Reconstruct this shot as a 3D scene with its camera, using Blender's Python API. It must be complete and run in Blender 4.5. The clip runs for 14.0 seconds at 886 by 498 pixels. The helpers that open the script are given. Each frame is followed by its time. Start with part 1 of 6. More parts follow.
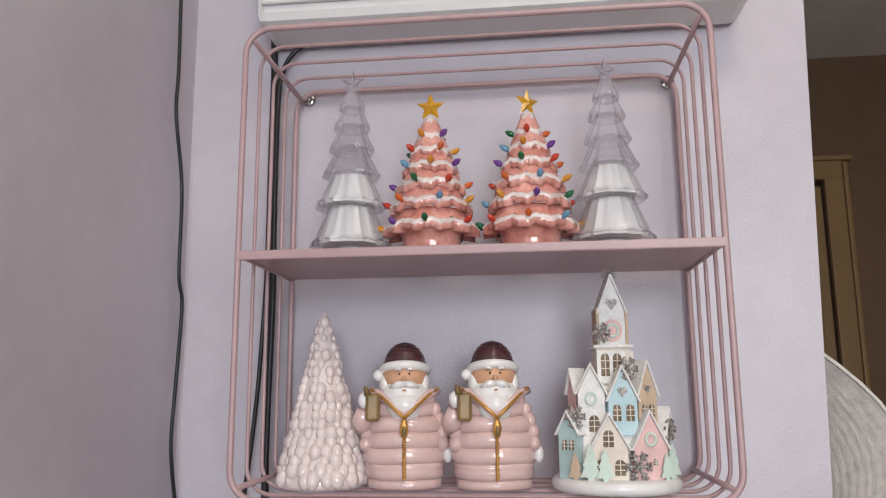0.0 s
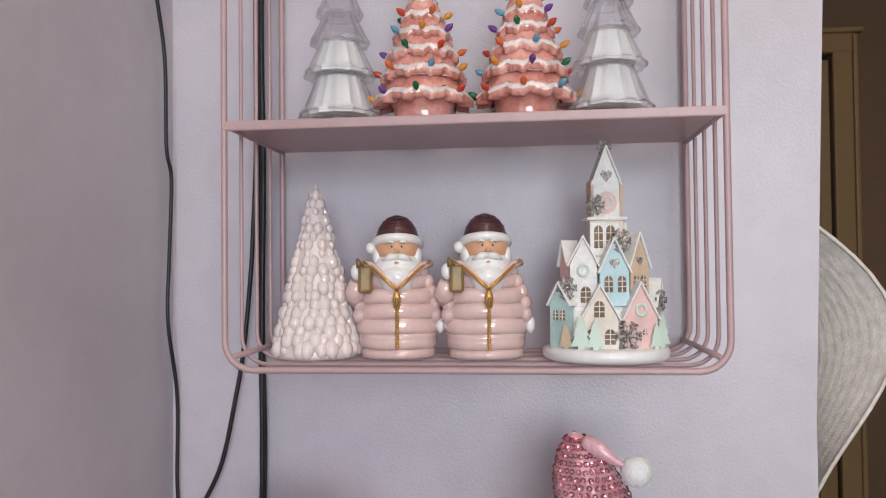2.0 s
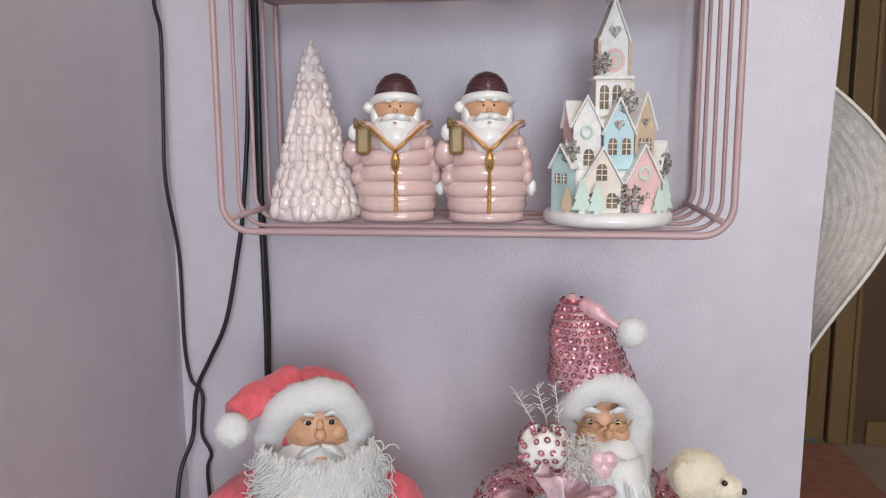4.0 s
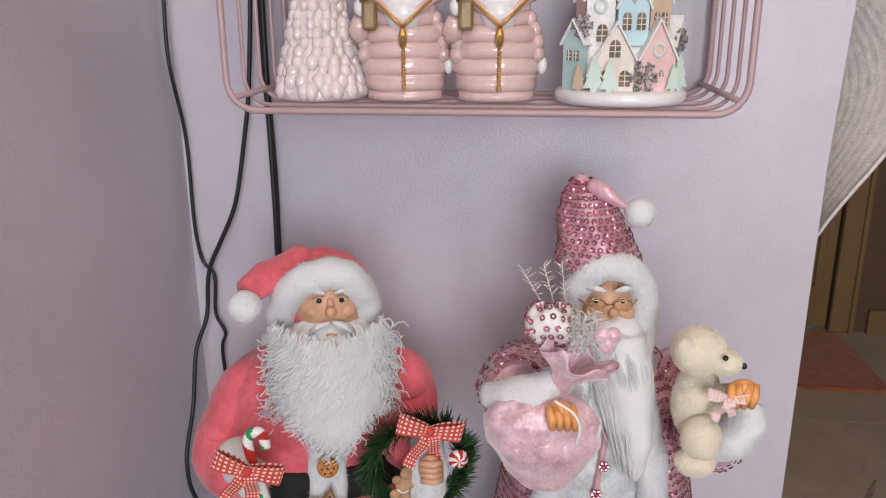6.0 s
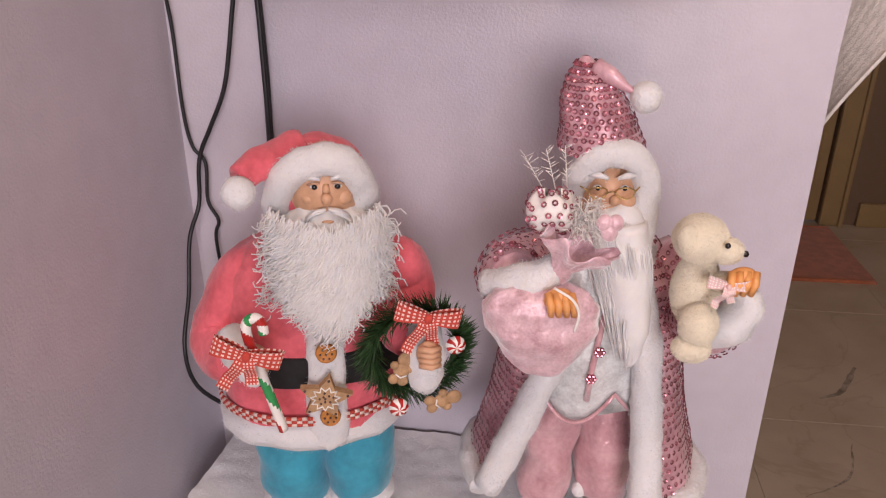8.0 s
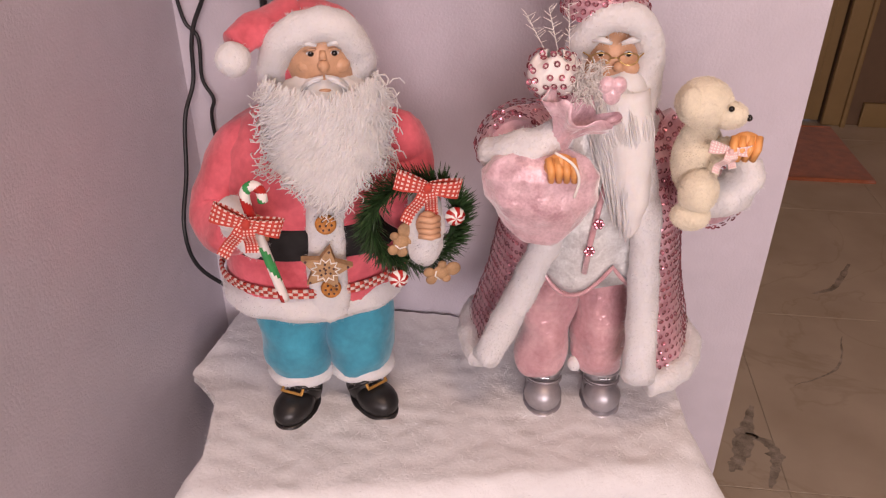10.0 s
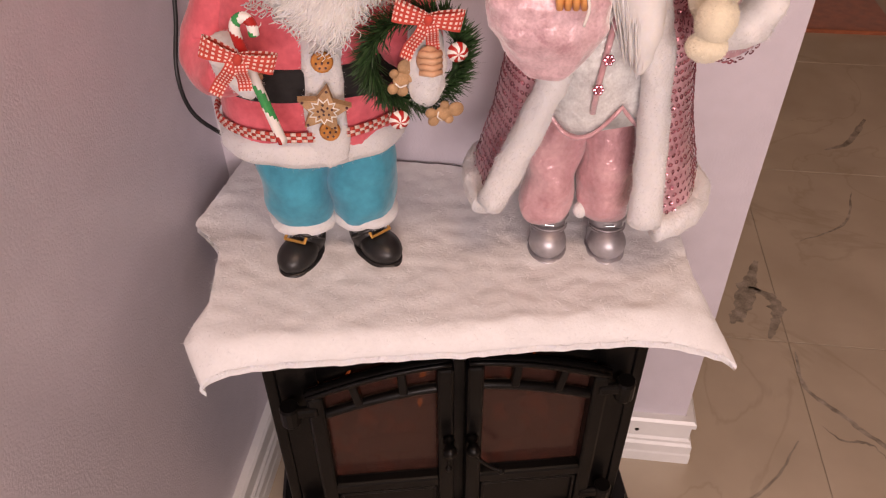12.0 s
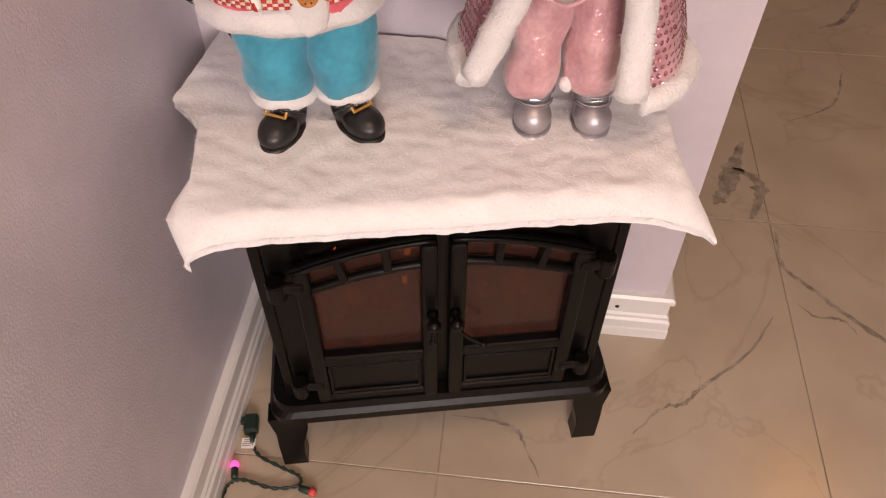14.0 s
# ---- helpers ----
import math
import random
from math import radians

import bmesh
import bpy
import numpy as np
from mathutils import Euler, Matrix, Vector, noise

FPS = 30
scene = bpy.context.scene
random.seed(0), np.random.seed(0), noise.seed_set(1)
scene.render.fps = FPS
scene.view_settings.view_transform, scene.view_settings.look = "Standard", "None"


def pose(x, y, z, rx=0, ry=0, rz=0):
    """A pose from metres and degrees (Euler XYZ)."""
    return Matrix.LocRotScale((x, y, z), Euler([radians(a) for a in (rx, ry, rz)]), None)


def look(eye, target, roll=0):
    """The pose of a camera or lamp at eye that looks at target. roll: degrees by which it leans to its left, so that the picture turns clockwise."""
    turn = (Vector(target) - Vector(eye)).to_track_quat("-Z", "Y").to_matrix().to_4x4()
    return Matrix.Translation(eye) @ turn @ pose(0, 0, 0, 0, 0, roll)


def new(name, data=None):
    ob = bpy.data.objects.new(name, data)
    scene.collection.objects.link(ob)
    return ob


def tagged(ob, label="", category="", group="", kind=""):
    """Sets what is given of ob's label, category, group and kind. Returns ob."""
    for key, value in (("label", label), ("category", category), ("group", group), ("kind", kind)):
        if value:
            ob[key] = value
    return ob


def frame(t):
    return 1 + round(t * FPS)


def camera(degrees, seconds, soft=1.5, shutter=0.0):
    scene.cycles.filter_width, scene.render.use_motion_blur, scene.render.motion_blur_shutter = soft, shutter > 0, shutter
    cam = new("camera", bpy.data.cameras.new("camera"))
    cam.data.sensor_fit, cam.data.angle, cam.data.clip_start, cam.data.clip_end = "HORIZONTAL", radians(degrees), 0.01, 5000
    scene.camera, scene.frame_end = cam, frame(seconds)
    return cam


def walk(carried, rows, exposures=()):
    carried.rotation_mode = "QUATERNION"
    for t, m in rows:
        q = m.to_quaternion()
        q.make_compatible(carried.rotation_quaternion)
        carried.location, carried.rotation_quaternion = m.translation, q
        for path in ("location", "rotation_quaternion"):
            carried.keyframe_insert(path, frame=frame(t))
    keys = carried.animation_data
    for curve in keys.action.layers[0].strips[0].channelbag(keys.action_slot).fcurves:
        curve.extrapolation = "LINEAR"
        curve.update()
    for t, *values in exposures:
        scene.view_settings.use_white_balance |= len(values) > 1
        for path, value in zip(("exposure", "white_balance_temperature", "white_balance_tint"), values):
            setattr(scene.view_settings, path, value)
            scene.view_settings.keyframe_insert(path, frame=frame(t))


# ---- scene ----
cam = camera(59.3, 14.0, soft=1.2)
PATH = [
    (0, (0.1429, -0.8690, 1.2667), (-0.0698, 1.0870, 1.6240), -0.51),
    (0.5, (0.1438, -0.8640, 1.2666), (-0.0666, 1.1030, 1.5552), -0.49),
    (1, (0.1452, -0.8600, 1.2644), (-0.0719, 1.1170, 1.4758), -0.75),
    (1.5, (0.1463, -0.8590, 1.2650), (-0.0710, 1.1250, 1.3947), -0.68),
    (2, (0.1477, -0.8560, 1.2609), (-0.0686, 1.1310, 1.3114), -0.61),
    (2.5, (0.1452, -0.8550, 1.2613), (-0.0761, 1.1330, 1.2337), -0.47),
    (3, (0.1450, -0.8530, 1.2634), (-0.0806, 1.1310, 1.1526), -0.33),
    (3.5, (0.1486, -0.8490, 1.2623), (-0.0802, 1.1280, 1.0674), -0.23),
    (4, (0.1526, -0.8430, 1.2626), (-0.0799, 1.1190, 0.9544), -0.30),
    (6.5, (0.1534, -0.8440, 1.2485), (-0.0960, 1.0340, 0.6231), -0.40),
    (7, (0.1480, -0.8430, 1.2463), (-0.0895, 1.0140, 0.5645), -0.24),
    (7.5, (0.1467, -0.8380, 1.2442), (-0.0780, 0.9970, 0.5013), -0.01),
    (8, (0.1453, -0.8330, 1.2418), (-0.0681, 0.9640, 0.4119), 0.14),
    (10.5, (0.1459, -0.8480, 1.2007), (-0.0484, 0.8140, 0.1018), 0.14),
    (11, (0.1478, -0.8450, 1.1925), (-0.0471, 0.7650, 0.0231), -0.11),
    (11.5, (0.1478, -0.8450, 1.1887), (-0.0423, 0.7170, -0.0477), -0.24),
    (12, (0.1490, -0.8440, 1.1824), (-0.0403, 0.6520, -0.1334), -0.47),
    (12.5, (0.1488, -0.8430, 1.1773), (-0.0306, 0.5930, -0.2019), -0.41),
    (13, (0.1516, -0.8450, 1.1757), (-0.0239, 0.5350, -0.2655), -0.67),
    (13.5, (0.1512, -0.8470, 1.1732), (-0.0031, 0.4920, -0.3108), -0.14),
    (14, (0.1523, -0.8490, 1.1717), (0.0215, 0.4480, -0.3510), 0.50),
]
walk(cam, [(t, look(eye, target, roll)) for t, eye, target, roll in PATH],
     exposures=[(0.0, -0.32, 6350, 6), (4.0, -0.23, 6200, 5), (6.5, -0.25, 6480, 13), (8.0, -0.23, 7100, 24), (10.5, -0.19, 7800, 31), (12.5, -0.10, 8300, 31), (14.0, 0.06, 8250, 26)])

# world and light
world = bpy.data.worlds.new("world")
scene.world = world
world.use_nodes = True
sky = world.node_tree.nodes.new("ShaderNodeTexSky")
sky.sky_type, sky.sun_disc, sky.sun_elevation, sky.sun_rotation = "NISHITA", False, radians(38), radians(200)
world.node_tree.links.new(sky.outputs["Color"], world.node_tree.nodes["Background"].inputs["Color"])
world.node_tree.nodes["Background"].inputs["Strength"].default_value = 0.1


def area(name, m, sx, sy, power, color):
    lamp = bpy.data.lights.new(name, "AREA")
    lamp.shape, lamp.size, lamp.size_y, lamp.energy, lamp.color = "RECTANGLE", sx, sy, power, color
    ob = new(name, lamp)
    ob.matrix_world = m
    return ob


# daylight through the room's window, plus unseen added ceiling fill and warm hall light
area("window_light", look((0.72, -3.12, 1.50), (0.1, 0.0, 1.0)), 1.3, 1.1, 62, (0.93, 0.95, 1.0))
area("ceiling_fill_light", look((0.45, -1.15, 2.52), (0.45, -1.1, 0.0)), 0.5, 0.5, 11, (1.0, 0.78, 0.58))
area("hall_warm_light", look((1.7, 0.9, 2.45), (1.7, 0.95, 0.0)), 0.35, 0.35, 2.5, (1.0, 0.55, 0.20))


# materials
def mat(name, col, rough=0.5, metal=0.0, var=0.08, scale=30.0, bump=0.1, bscale=250.0, sheen=0.0, trans=0.0, coat=0.0,
        col2=None, emit=0.0, depth=0.001, sub=0.0, island=0.0):
    m = bpy.data.materials.new(name)
    m.use_nodes = True
    n, l = m.node_tree.nodes, m.node_tree.links
    p = n["Principled BSDF"]
    tc = n.new("ShaderNodeTexCoord")
    if var > 0:
        tex = n.new("ShaderNodeTexNoise")
        tex.inputs["Scale"].default_value, tex.inputs["Detail"].default_value = scale, 5
        l.new(tc.outputs["Object"], tex.inputs["Vector"])
        fine = n.new("ShaderNodeTexNoise")
        fine.inputs["Scale"].default_value, fine.inputs["Detail"].default_value = scale * 7, 3
        l.new(tc.outputs["Object"], fine.inputs["Vector"])
        add = n.new("ShaderNodeMath")
        add.operation = "MULTIPLY_ADD"
        add.inputs[1].default_value = 0.4
        l.new(fine.outputs["Fac"], add.inputs[0])
        l.new(tex.outputs["Fac"], add.inputs[2])
        ramp = n.new("ShaderNodeValToRGB")
        a = tuple(max(0.0, c * (1 - var * 1.6)) for c in col)
        b = col2 or tuple(min(1.0, c * (1 + var)) for c in col)
        ramp.color_ramp.elements[0].position, ramp.color_ramp.elements[1].position = 0.5, 0.92
        ramp.color_ramp.elements[0].color, ramp.color_ramp.elements[1].color = (*a, 1), (*b, 1)
        l.new(add.outputs[0], ramp.inputs["Fac"])
        out = ramp.outputs["Color"]
        if island:
            geo = n.new("ShaderNodeNewGeometry")
            hsv = n.new("ShaderNodeHueSaturation")
            mr = n.new("ShaderNodeMapRange")
            mr.inputs["To Min"].default_value, mr.inputs["To Max"].default_value = 1 - island, 1 + island * 0.4
            l.new(geo.outputs["Random Per Island"], mr.inputs["Value"])
            l.new(mr.outputs["Result"], hsv.inputs["Value"])
            l.new(out, hsv.inputs["Color"])
            out = hsv.outputs["Color"]
        l.new(out, p.inputs["Base Color"])
    else:
        p.inputs["Base Color"].default_value = (*col, 1)
    p.inputs["Roughness"].default_value, p.inputs["Metallic"].default_value = rough, metal
    p.inputs["Transmission Weight"].default_value, p.inputs["Coat Weight"].default_value = trans, coat
    p.inputs["Coat Roughness"].default_value = 0.08
    p.inputs["Sheen Weight"].default_value = sheen
    p.inputs["Subsurface Weight"].default_value = sub
    p.inputs["Subsurface Radius"].default_value = (0.006, 0.005, 0.004)
    if emit:
        p.inputs["Emission Color"].default_value, p.inputs["Emission Strength"].default_value = (*col, 1), emit
    if bump:
        bn = n.new("ShaderNodeTexNoise")
        bn.inputs["Scale"].default_value, bn.inputs["Detail"].default_value = bscale, 4
        l.new(tc.outputs["Object"], bn.inputs["Vector"])
        bu = n.new("ShaderNodeBump")
        bu.inputs["Strength"].default_value, bu.inputs["Distance"].default_value = bump, depth
        l.new(bn.outputs["Fac"], bu.inputs["Height"])
        l.new(bu.outputs["Normal"], p.inputs["Normal"])
    return m


WALL = mat("lilac_wall_paint", (0.565, 0.525, 0.585), 0.36, 0, 0.05, 5, 0.5, 330, depth=0.0012)
WHITE_PAINT = mat("white_gloss_paint", (0.74, 0.74, 0.74), 0.3, 0, 0.03, 12, 0.08, 90)
CEIL = mat("ceiling_paint", (0.78, 0.77, 0.76), 0.8, 0, 0.04, 6, 0.1, 120)
# wall colour lowered to dark brown, so the hall's shade is painted in
HALL = mat("shade_darkened_hall_paint", (0.155, 0.090, 0.050), 0.6, 0, 0.06, 5, 0.2, 160)
# the dimness of the hall is put into this brown door colour
DOOR = mat("shade_darkened_door_paint", (0.27, 0.175, 0.075), 0.42, 0, 0.05, 8, 0.1, 60)
GROUT = mat("grout", (0.46, 0.39, 0.31), 0.9, 0, 0.1, 40, 0.2, 300)
VEIN = mat("marble_vein", (0.34, 0.29, 0.235), 0.22, 0, 0.3, 40, 0.0, 1, col2=(0.44, 0.385, 0.325))
MATORANGE = mat("terracotta_mat", (0.42, 0.12, 0.05), 0.95, 0, 0.15, 30, 0.6, 500, sheen=0.3)
PINKWIRE = mat("pink_powder_coat", (0.46, 0.315, 0.325), 0.38, 0, 0.05, 25, 0.06, 500)
BLACKCORD = mat("black_rubber", (0.012, 0.012, 0.014), 0.45, 0, 0.2, 50, 0.05, 300)
CHROME = mat("chrome", (0.62, 0.62, 0.64), 0.16, 1.0, 0.05, 40, 0.0)
IRON = mat("black_cast_iron_paint", (0.0030, 0.0027, 0.0027), 0.30, 0, 0.25, 20, 0.16, 260)
IRON.node_tree.nodes["Principled BSDF"].inputs["Specular IOR Level"].default_value = 0.17
FUR = mat("white_plush_fur", (0.70, 0.70, 0.705), 0.9, 0, 0.03, 25, 0.0, 400, sheen=0.2, island=0.04, sub=0.3)
FURCORE = mat("white_plush_backing", (0.72, 0.72, 0.725), 0.95, 0, 0.03, 30, 0.6, 300, sheen=0.2, depth=0.002, sub=0.3)
GLASSM = mat("clear_crystal", (0.98, 0.98, 0.99), 0.02, 0, 0.0, 1, 0.0, 1, trans=1.0)
# white for cores that imitate the reflections within clear crystal
GLEAM = mat("inner_reflection_white", (0.96, 0.96, 0.965), 0.20, 0.0, 0.02, 60, 0.3, 60)
CORALG = mat("coral_glaze", (0.74, 0.25, 0.19), 0.12, 0, 0.18, 28, 0.12, 60, coat=0.8, col2=(0.86, 0.46, 0.39))
SNOWG = mat("snow_glaze", (0.82, 0.66, 0.62), 0.2, 0, 0.14, 45, 0.2, 120, coat=0.7, col2=(0.90, 0.84, 0.82))
BLUSH = mat("blush_glaze", (0.79, 0.69, 0.67), 0.14, 0, 0.05, 22, 0.15, 90, coat=0.8, sub=0.05)
BLUSHCOAT = mat("pale_pink_jacket_glaze", (0.72, 0.52, 0.49), 0.2, 0, 0.06, 30, 0.15, 110, coat=0.7)
GOLD = mat("gold_paint", (0.60, 0.33, 0.09), 0.36, 0.6, 0.2, 60, 0.2, 300)
DULLGOLD = mat("dull_gold_paint", (0.22, 0.14, 0.05), 0.4, 0.1, 0.2, 50, 0.15, 250)
PLUM = mat("plum_knit_glaze", (0.085, 0.032, 0.036), 0.35, 0, 0.25, 60, 0.4, 350, coat=0.3)
WHITEGLAZE = mat("white_glaze", (0.83, 0.82, 0.81), 0.3, 0, 0.05, 40, 0.2, 150, coat=0.4)
SKIN = mat("painted_tan", (0.62, 0.35, 0.21), 0.45, 0, 0.08, 60, 0.05, 200)
SKINORANGE = mat("orange_plastic", (0.80, 0.36, 0.12), 0.4, 0, 0.08, 40, 0.05, 200)
DARK = mat("black_bead", (0.01, 0.008, 0.008), 0.15, 0, 0.0, 1, 0.0)
REDVELVET = mat("coral_velvet", (0.75, 0.10, 0.13), 0.8, 0, 0.16, 20, 0.35, 90, sheen=0.25, col2=(0.88, 0.17, 0.21), depth=0.003)
TEAL = mat("teal_velvet", (0.012, 0.30, 0.43), 0.75, 0, 0.14, 18, 0.3, 90, sheen=0.35, col2=(0.02, 0.38, 0.52), depth=0.003)
BLACKLEATHER = mat("black_leather", (0.014, 0.013, 0.013), 0.38, 0, 0.2, 60, 0.2, 300)
BLACKFELT = mat("black_belt_cloth", (0.012, 0.011, 0.012), 0.9, 0, 0.2, 60, 0.3, 500)
BEARD = mat("white_curly_wool", (0.74, 0.735, 0.73), 0.8, 0, 0.03, 60, 0.2, 500, sheen=0.3, island=0.05, sub=0.5)
COOKIE = mat("baked_clay_biscuit", (0.45, 0.27, 0.14), 0.7, 0, 0.2, 70, 0.4, 300)
ORANGEBTN = mat("orange_wood_button", (0.50, 0.19, 0.035), 0.4, 0, 0.25, 120, 0.1, 300)
ICING = mat("white_icing", (0.85, 0.82, 0.78), 0.5, 0, 0.03, 60, 0.05, 200)
CANDYRED = mat("red_gloss", (0.50, 0.03, 0.025), 0.25, 0, 0.1, 60, 0.05, 200)
CANDYGREEN = mat("green_gloss", (0.02, 0.30, 0.09), 0.2, 0, 0.1, 60, 0.05, 200)
PINE = mat("pine_needles", (0.03, 0.09, 0.025), 0.6, 0, 0.3, 120, 0.0, 1, island=0.5)
GINGHAM_R = mat("red_ribbon", (0.55, 0.06, 0.04), 0.8, 0, 0.1, 200, 0.3, 900)
SEQ = mat("pink_sequins", (0.58, 0.20, 0.25), 0.2, 0.6, 0.1, 80, 0.0, 1, island=0.45)
SEQCLOTH = mat("rose_sequin_cloth", (0.68, 0.33, 0.39), 0.32, 0.12, 0.2, 35, 0.4, 120, sheen=0.3, col2=(0.82, 0.52, 0.57), depth=0.002)
SATIN = mat("rose_satin", (0.58, 0.28, 0.31), 0.22, 0.18, 0.08, 26, 0.8, 32, sheen=0.4, col2=(0.76, 0.46, 0.49), depth=0.010)
PLUSHPINK = mat("pink_crushed_velvet", (0.70, 0.38, 0.44), 0.36, 0.1, 0.2, 60, 0.7, 120, sheen=0.9, col2=(0.88, 0.62, 0.67), depth=0.003)
BROCADE = mat("iridescent_white_brocade", (0.66, 0.66, 0.67), 0.35, 0.15, 0.16, 55, 0.9, 110, col2=(0.80, 0.84, 0.84), depth=0.003)
SILVER = mat("silver_paint", (0.44, 0.42, 0.44), 0.42, 0.6, 0.12, 30, 0.08, 200)
TEDDY = mat("cream_plush", (0.80, 0.73, 0.57), 0.95, 0, 0.08, 50, 0.6, 500, sheen=0.5, depth=0.002)
STRAW = mat("white_woven_paper_straw", (0.74, 0.70, 0.65), 0.8, 0, 0.10, 90, 0.5, 420, depth=0.002)
HATBAND = mat("tan_hat_band", (0.30, 0.18, 0.09), 0.8, 0, 0.2, 50, 0.4, 300)
MINT = mat("mint_card", (0.62, 0.74, 0.66), 0.75, 0, 0.06, 60, 0.2, 400)
TEALCARD = mat("teal_card", (0.42, 0.56, 0.55), 0.75, 0, 0.1, 60, 0.3, 400)
BLUECARD = mat("pale_blue_card", (0.50, 0.67, 0.72), 0.75, 0, 0.06, 60, 0.2, 400)
PINKCARD = mat("pale_pink_card", (0.78, 0.52, 0.50), 0.75, 0, 0.06, 60, 0.2, 400)
CREAMCARD = mat("cream_card", (0.78, 0.70, 0.62), 0.75, 0, 0.06, 60, 0.2, 400)
WHITECARD = mat("glitter_white_card", (0.82, 0.81, 0.79), 0.6, 0, 0.08, 160, 0.8, 700)
TANCARD = mat("tan_card", (0.60, 0.45, 0.32), 0.75, 0, 0.1, 60, 0.2, 400)
GLITTER = mat("silver_glitter", (0.46, 0.43, 0.41), 0.4, 0.6, 0.5, 500, 0.8, 900)
WINDARK = mat("dark_cut_window", (0.20, 0.15, 0.10), 0.7, 0, 0.3, 90, 0.0)
YELLOWSTAR = mat("amber_plastic", (0.80, 0.42, 0.03), 0.12, 0, 0.12, 120, 0.0, 1, trans=0.25)
BULBS = [mat("red_plastic_bulb", (0.62, 0.06, 0.03), 0.15, trans=0.2, bump=0), mat("green_plastic_bulb", (0.02, 0.16, 0.06), 0.15, trans=0.2, bump=0),
         mat("violet_plastic_bulb", (0.19, 0.06, 0.33), 0.15, trans=0.2, bump=0), mat("amber_plastic_bulb", (0.75, 0.33, 0.04), 0.15, trans=0.2, bump=0),
         mat("blue_plastic_bulb", (0.17, 0.38, 0.56), 0.15, trans=0.2, bump=0), mat("orange_plastic_bulb", (0.75, 0.16, 0.04), 0.15, trans=0.2, bump=0)]
# the reddish base colour stands in for the fire's hazy glow on the glass
SMOKED = mat("smoked_glass", (0.060, 0.026, 0.020), 0.16, 0, 0.0, 1, 0.0, 1, trans=0.0)
EMBER = mat("ember_glow", (1.0, 0.20, 0.05), 0.8, 0, 0.5, 30, 0.3, 60, emit=0.13)
FLAME = mat("flame_glow", (1.0, 0.36, 0.04), 0.8, 0, 0.0, 30, 0.0, 60, emit=2.0)
LOG = mat("charred_log", (0.05, 0.025, 0.02), 0.8, 0, 0.4, 40, 0.6, 80)
GREENPLUG = mat("dark_green_plastic", (0.008, 0.028, 0.02), 0.4, 0, 0.1, 60, 0.05, 200)
PINKBULB = mat("lit_pink_bulb", (1.0, 0.10, 0.45), 0.2, 0, 0.0, 1, 0.0, 1, emit=1.3)
REDBULB = mat("red_faceted_bulb", (0.62, 0.07, 0.07), 0.2, 0, 0.1, 60, 0.0)
PAPER = mat("white_paper_tag", (0.75, 0.74, 0.72), 0.8, 0, 0.05, 60, 0.05, 200)
INK = mat("grey_print", (0.25, 0.25, 0.25), 0.8, 0, 0.05, 60, 0.0)
LENS = mat("gold_wire", (0.55, 0.38, 0.16), 0.3, 0.9, 0.05, 60, 0.0)


def smoked(m):
    """Dark glass that lets the fire behind it show."""
    n, l = m.node_tree.nodes, m.node_tree.links
    p = n["Principled BSDF"]
    tr = n.new("ShaderNodeBsdfTransparent")
    tr.inputs["Color"].default_value = (0.50, 0.38, 0.34, 1)
    mix = n.new("ShaderNodeMixShader")
    mix.inputs["Fac"].default_value = 0.60
    l.new(tr.outputs["BSDF"], mix.inputs[1])
    l.new(p.outputs["BSDF"], mix.inputs[2])
    l.new(mix.outputs["Shader"], n["Material Output"].inputs["Surface"])


smoked(SMOKED)


def crystal(m, clear):
    """Clear pressed crystal: mostly seen through, with sharp gloss."""
    n, l = m.node_tree.nodes, m.node_tree.links
    tr = n.new("ShaderNodeBsdfTransparent")
    tr.inputs["Color"].default_value = (0.95, 0.955, 0.96, 1)
    gl = n.new("ShaderNodeBsdfGlass")
    gl.inputs["Roughness"].default_value = 0.02
    gl.inputs["IOR"].default_value = 1.5
    gl.inputs["Color"].default_value = (0.97, 0.97, 0.98, 1)
    mix = n.new("ShaderNodeMixShader")
    mix.inputs["Fac"].default_value = 1 - clear
    l.new(tr.outputs["BSDF"], mix.inputs[1])
    l.new(gl.outputs["BSDF"], mix.inputs[2])
    l.new(mix.outputs["Shader"], n["Material Output"].inputs["Surface"])


crystal(GLASSM, 0.50)


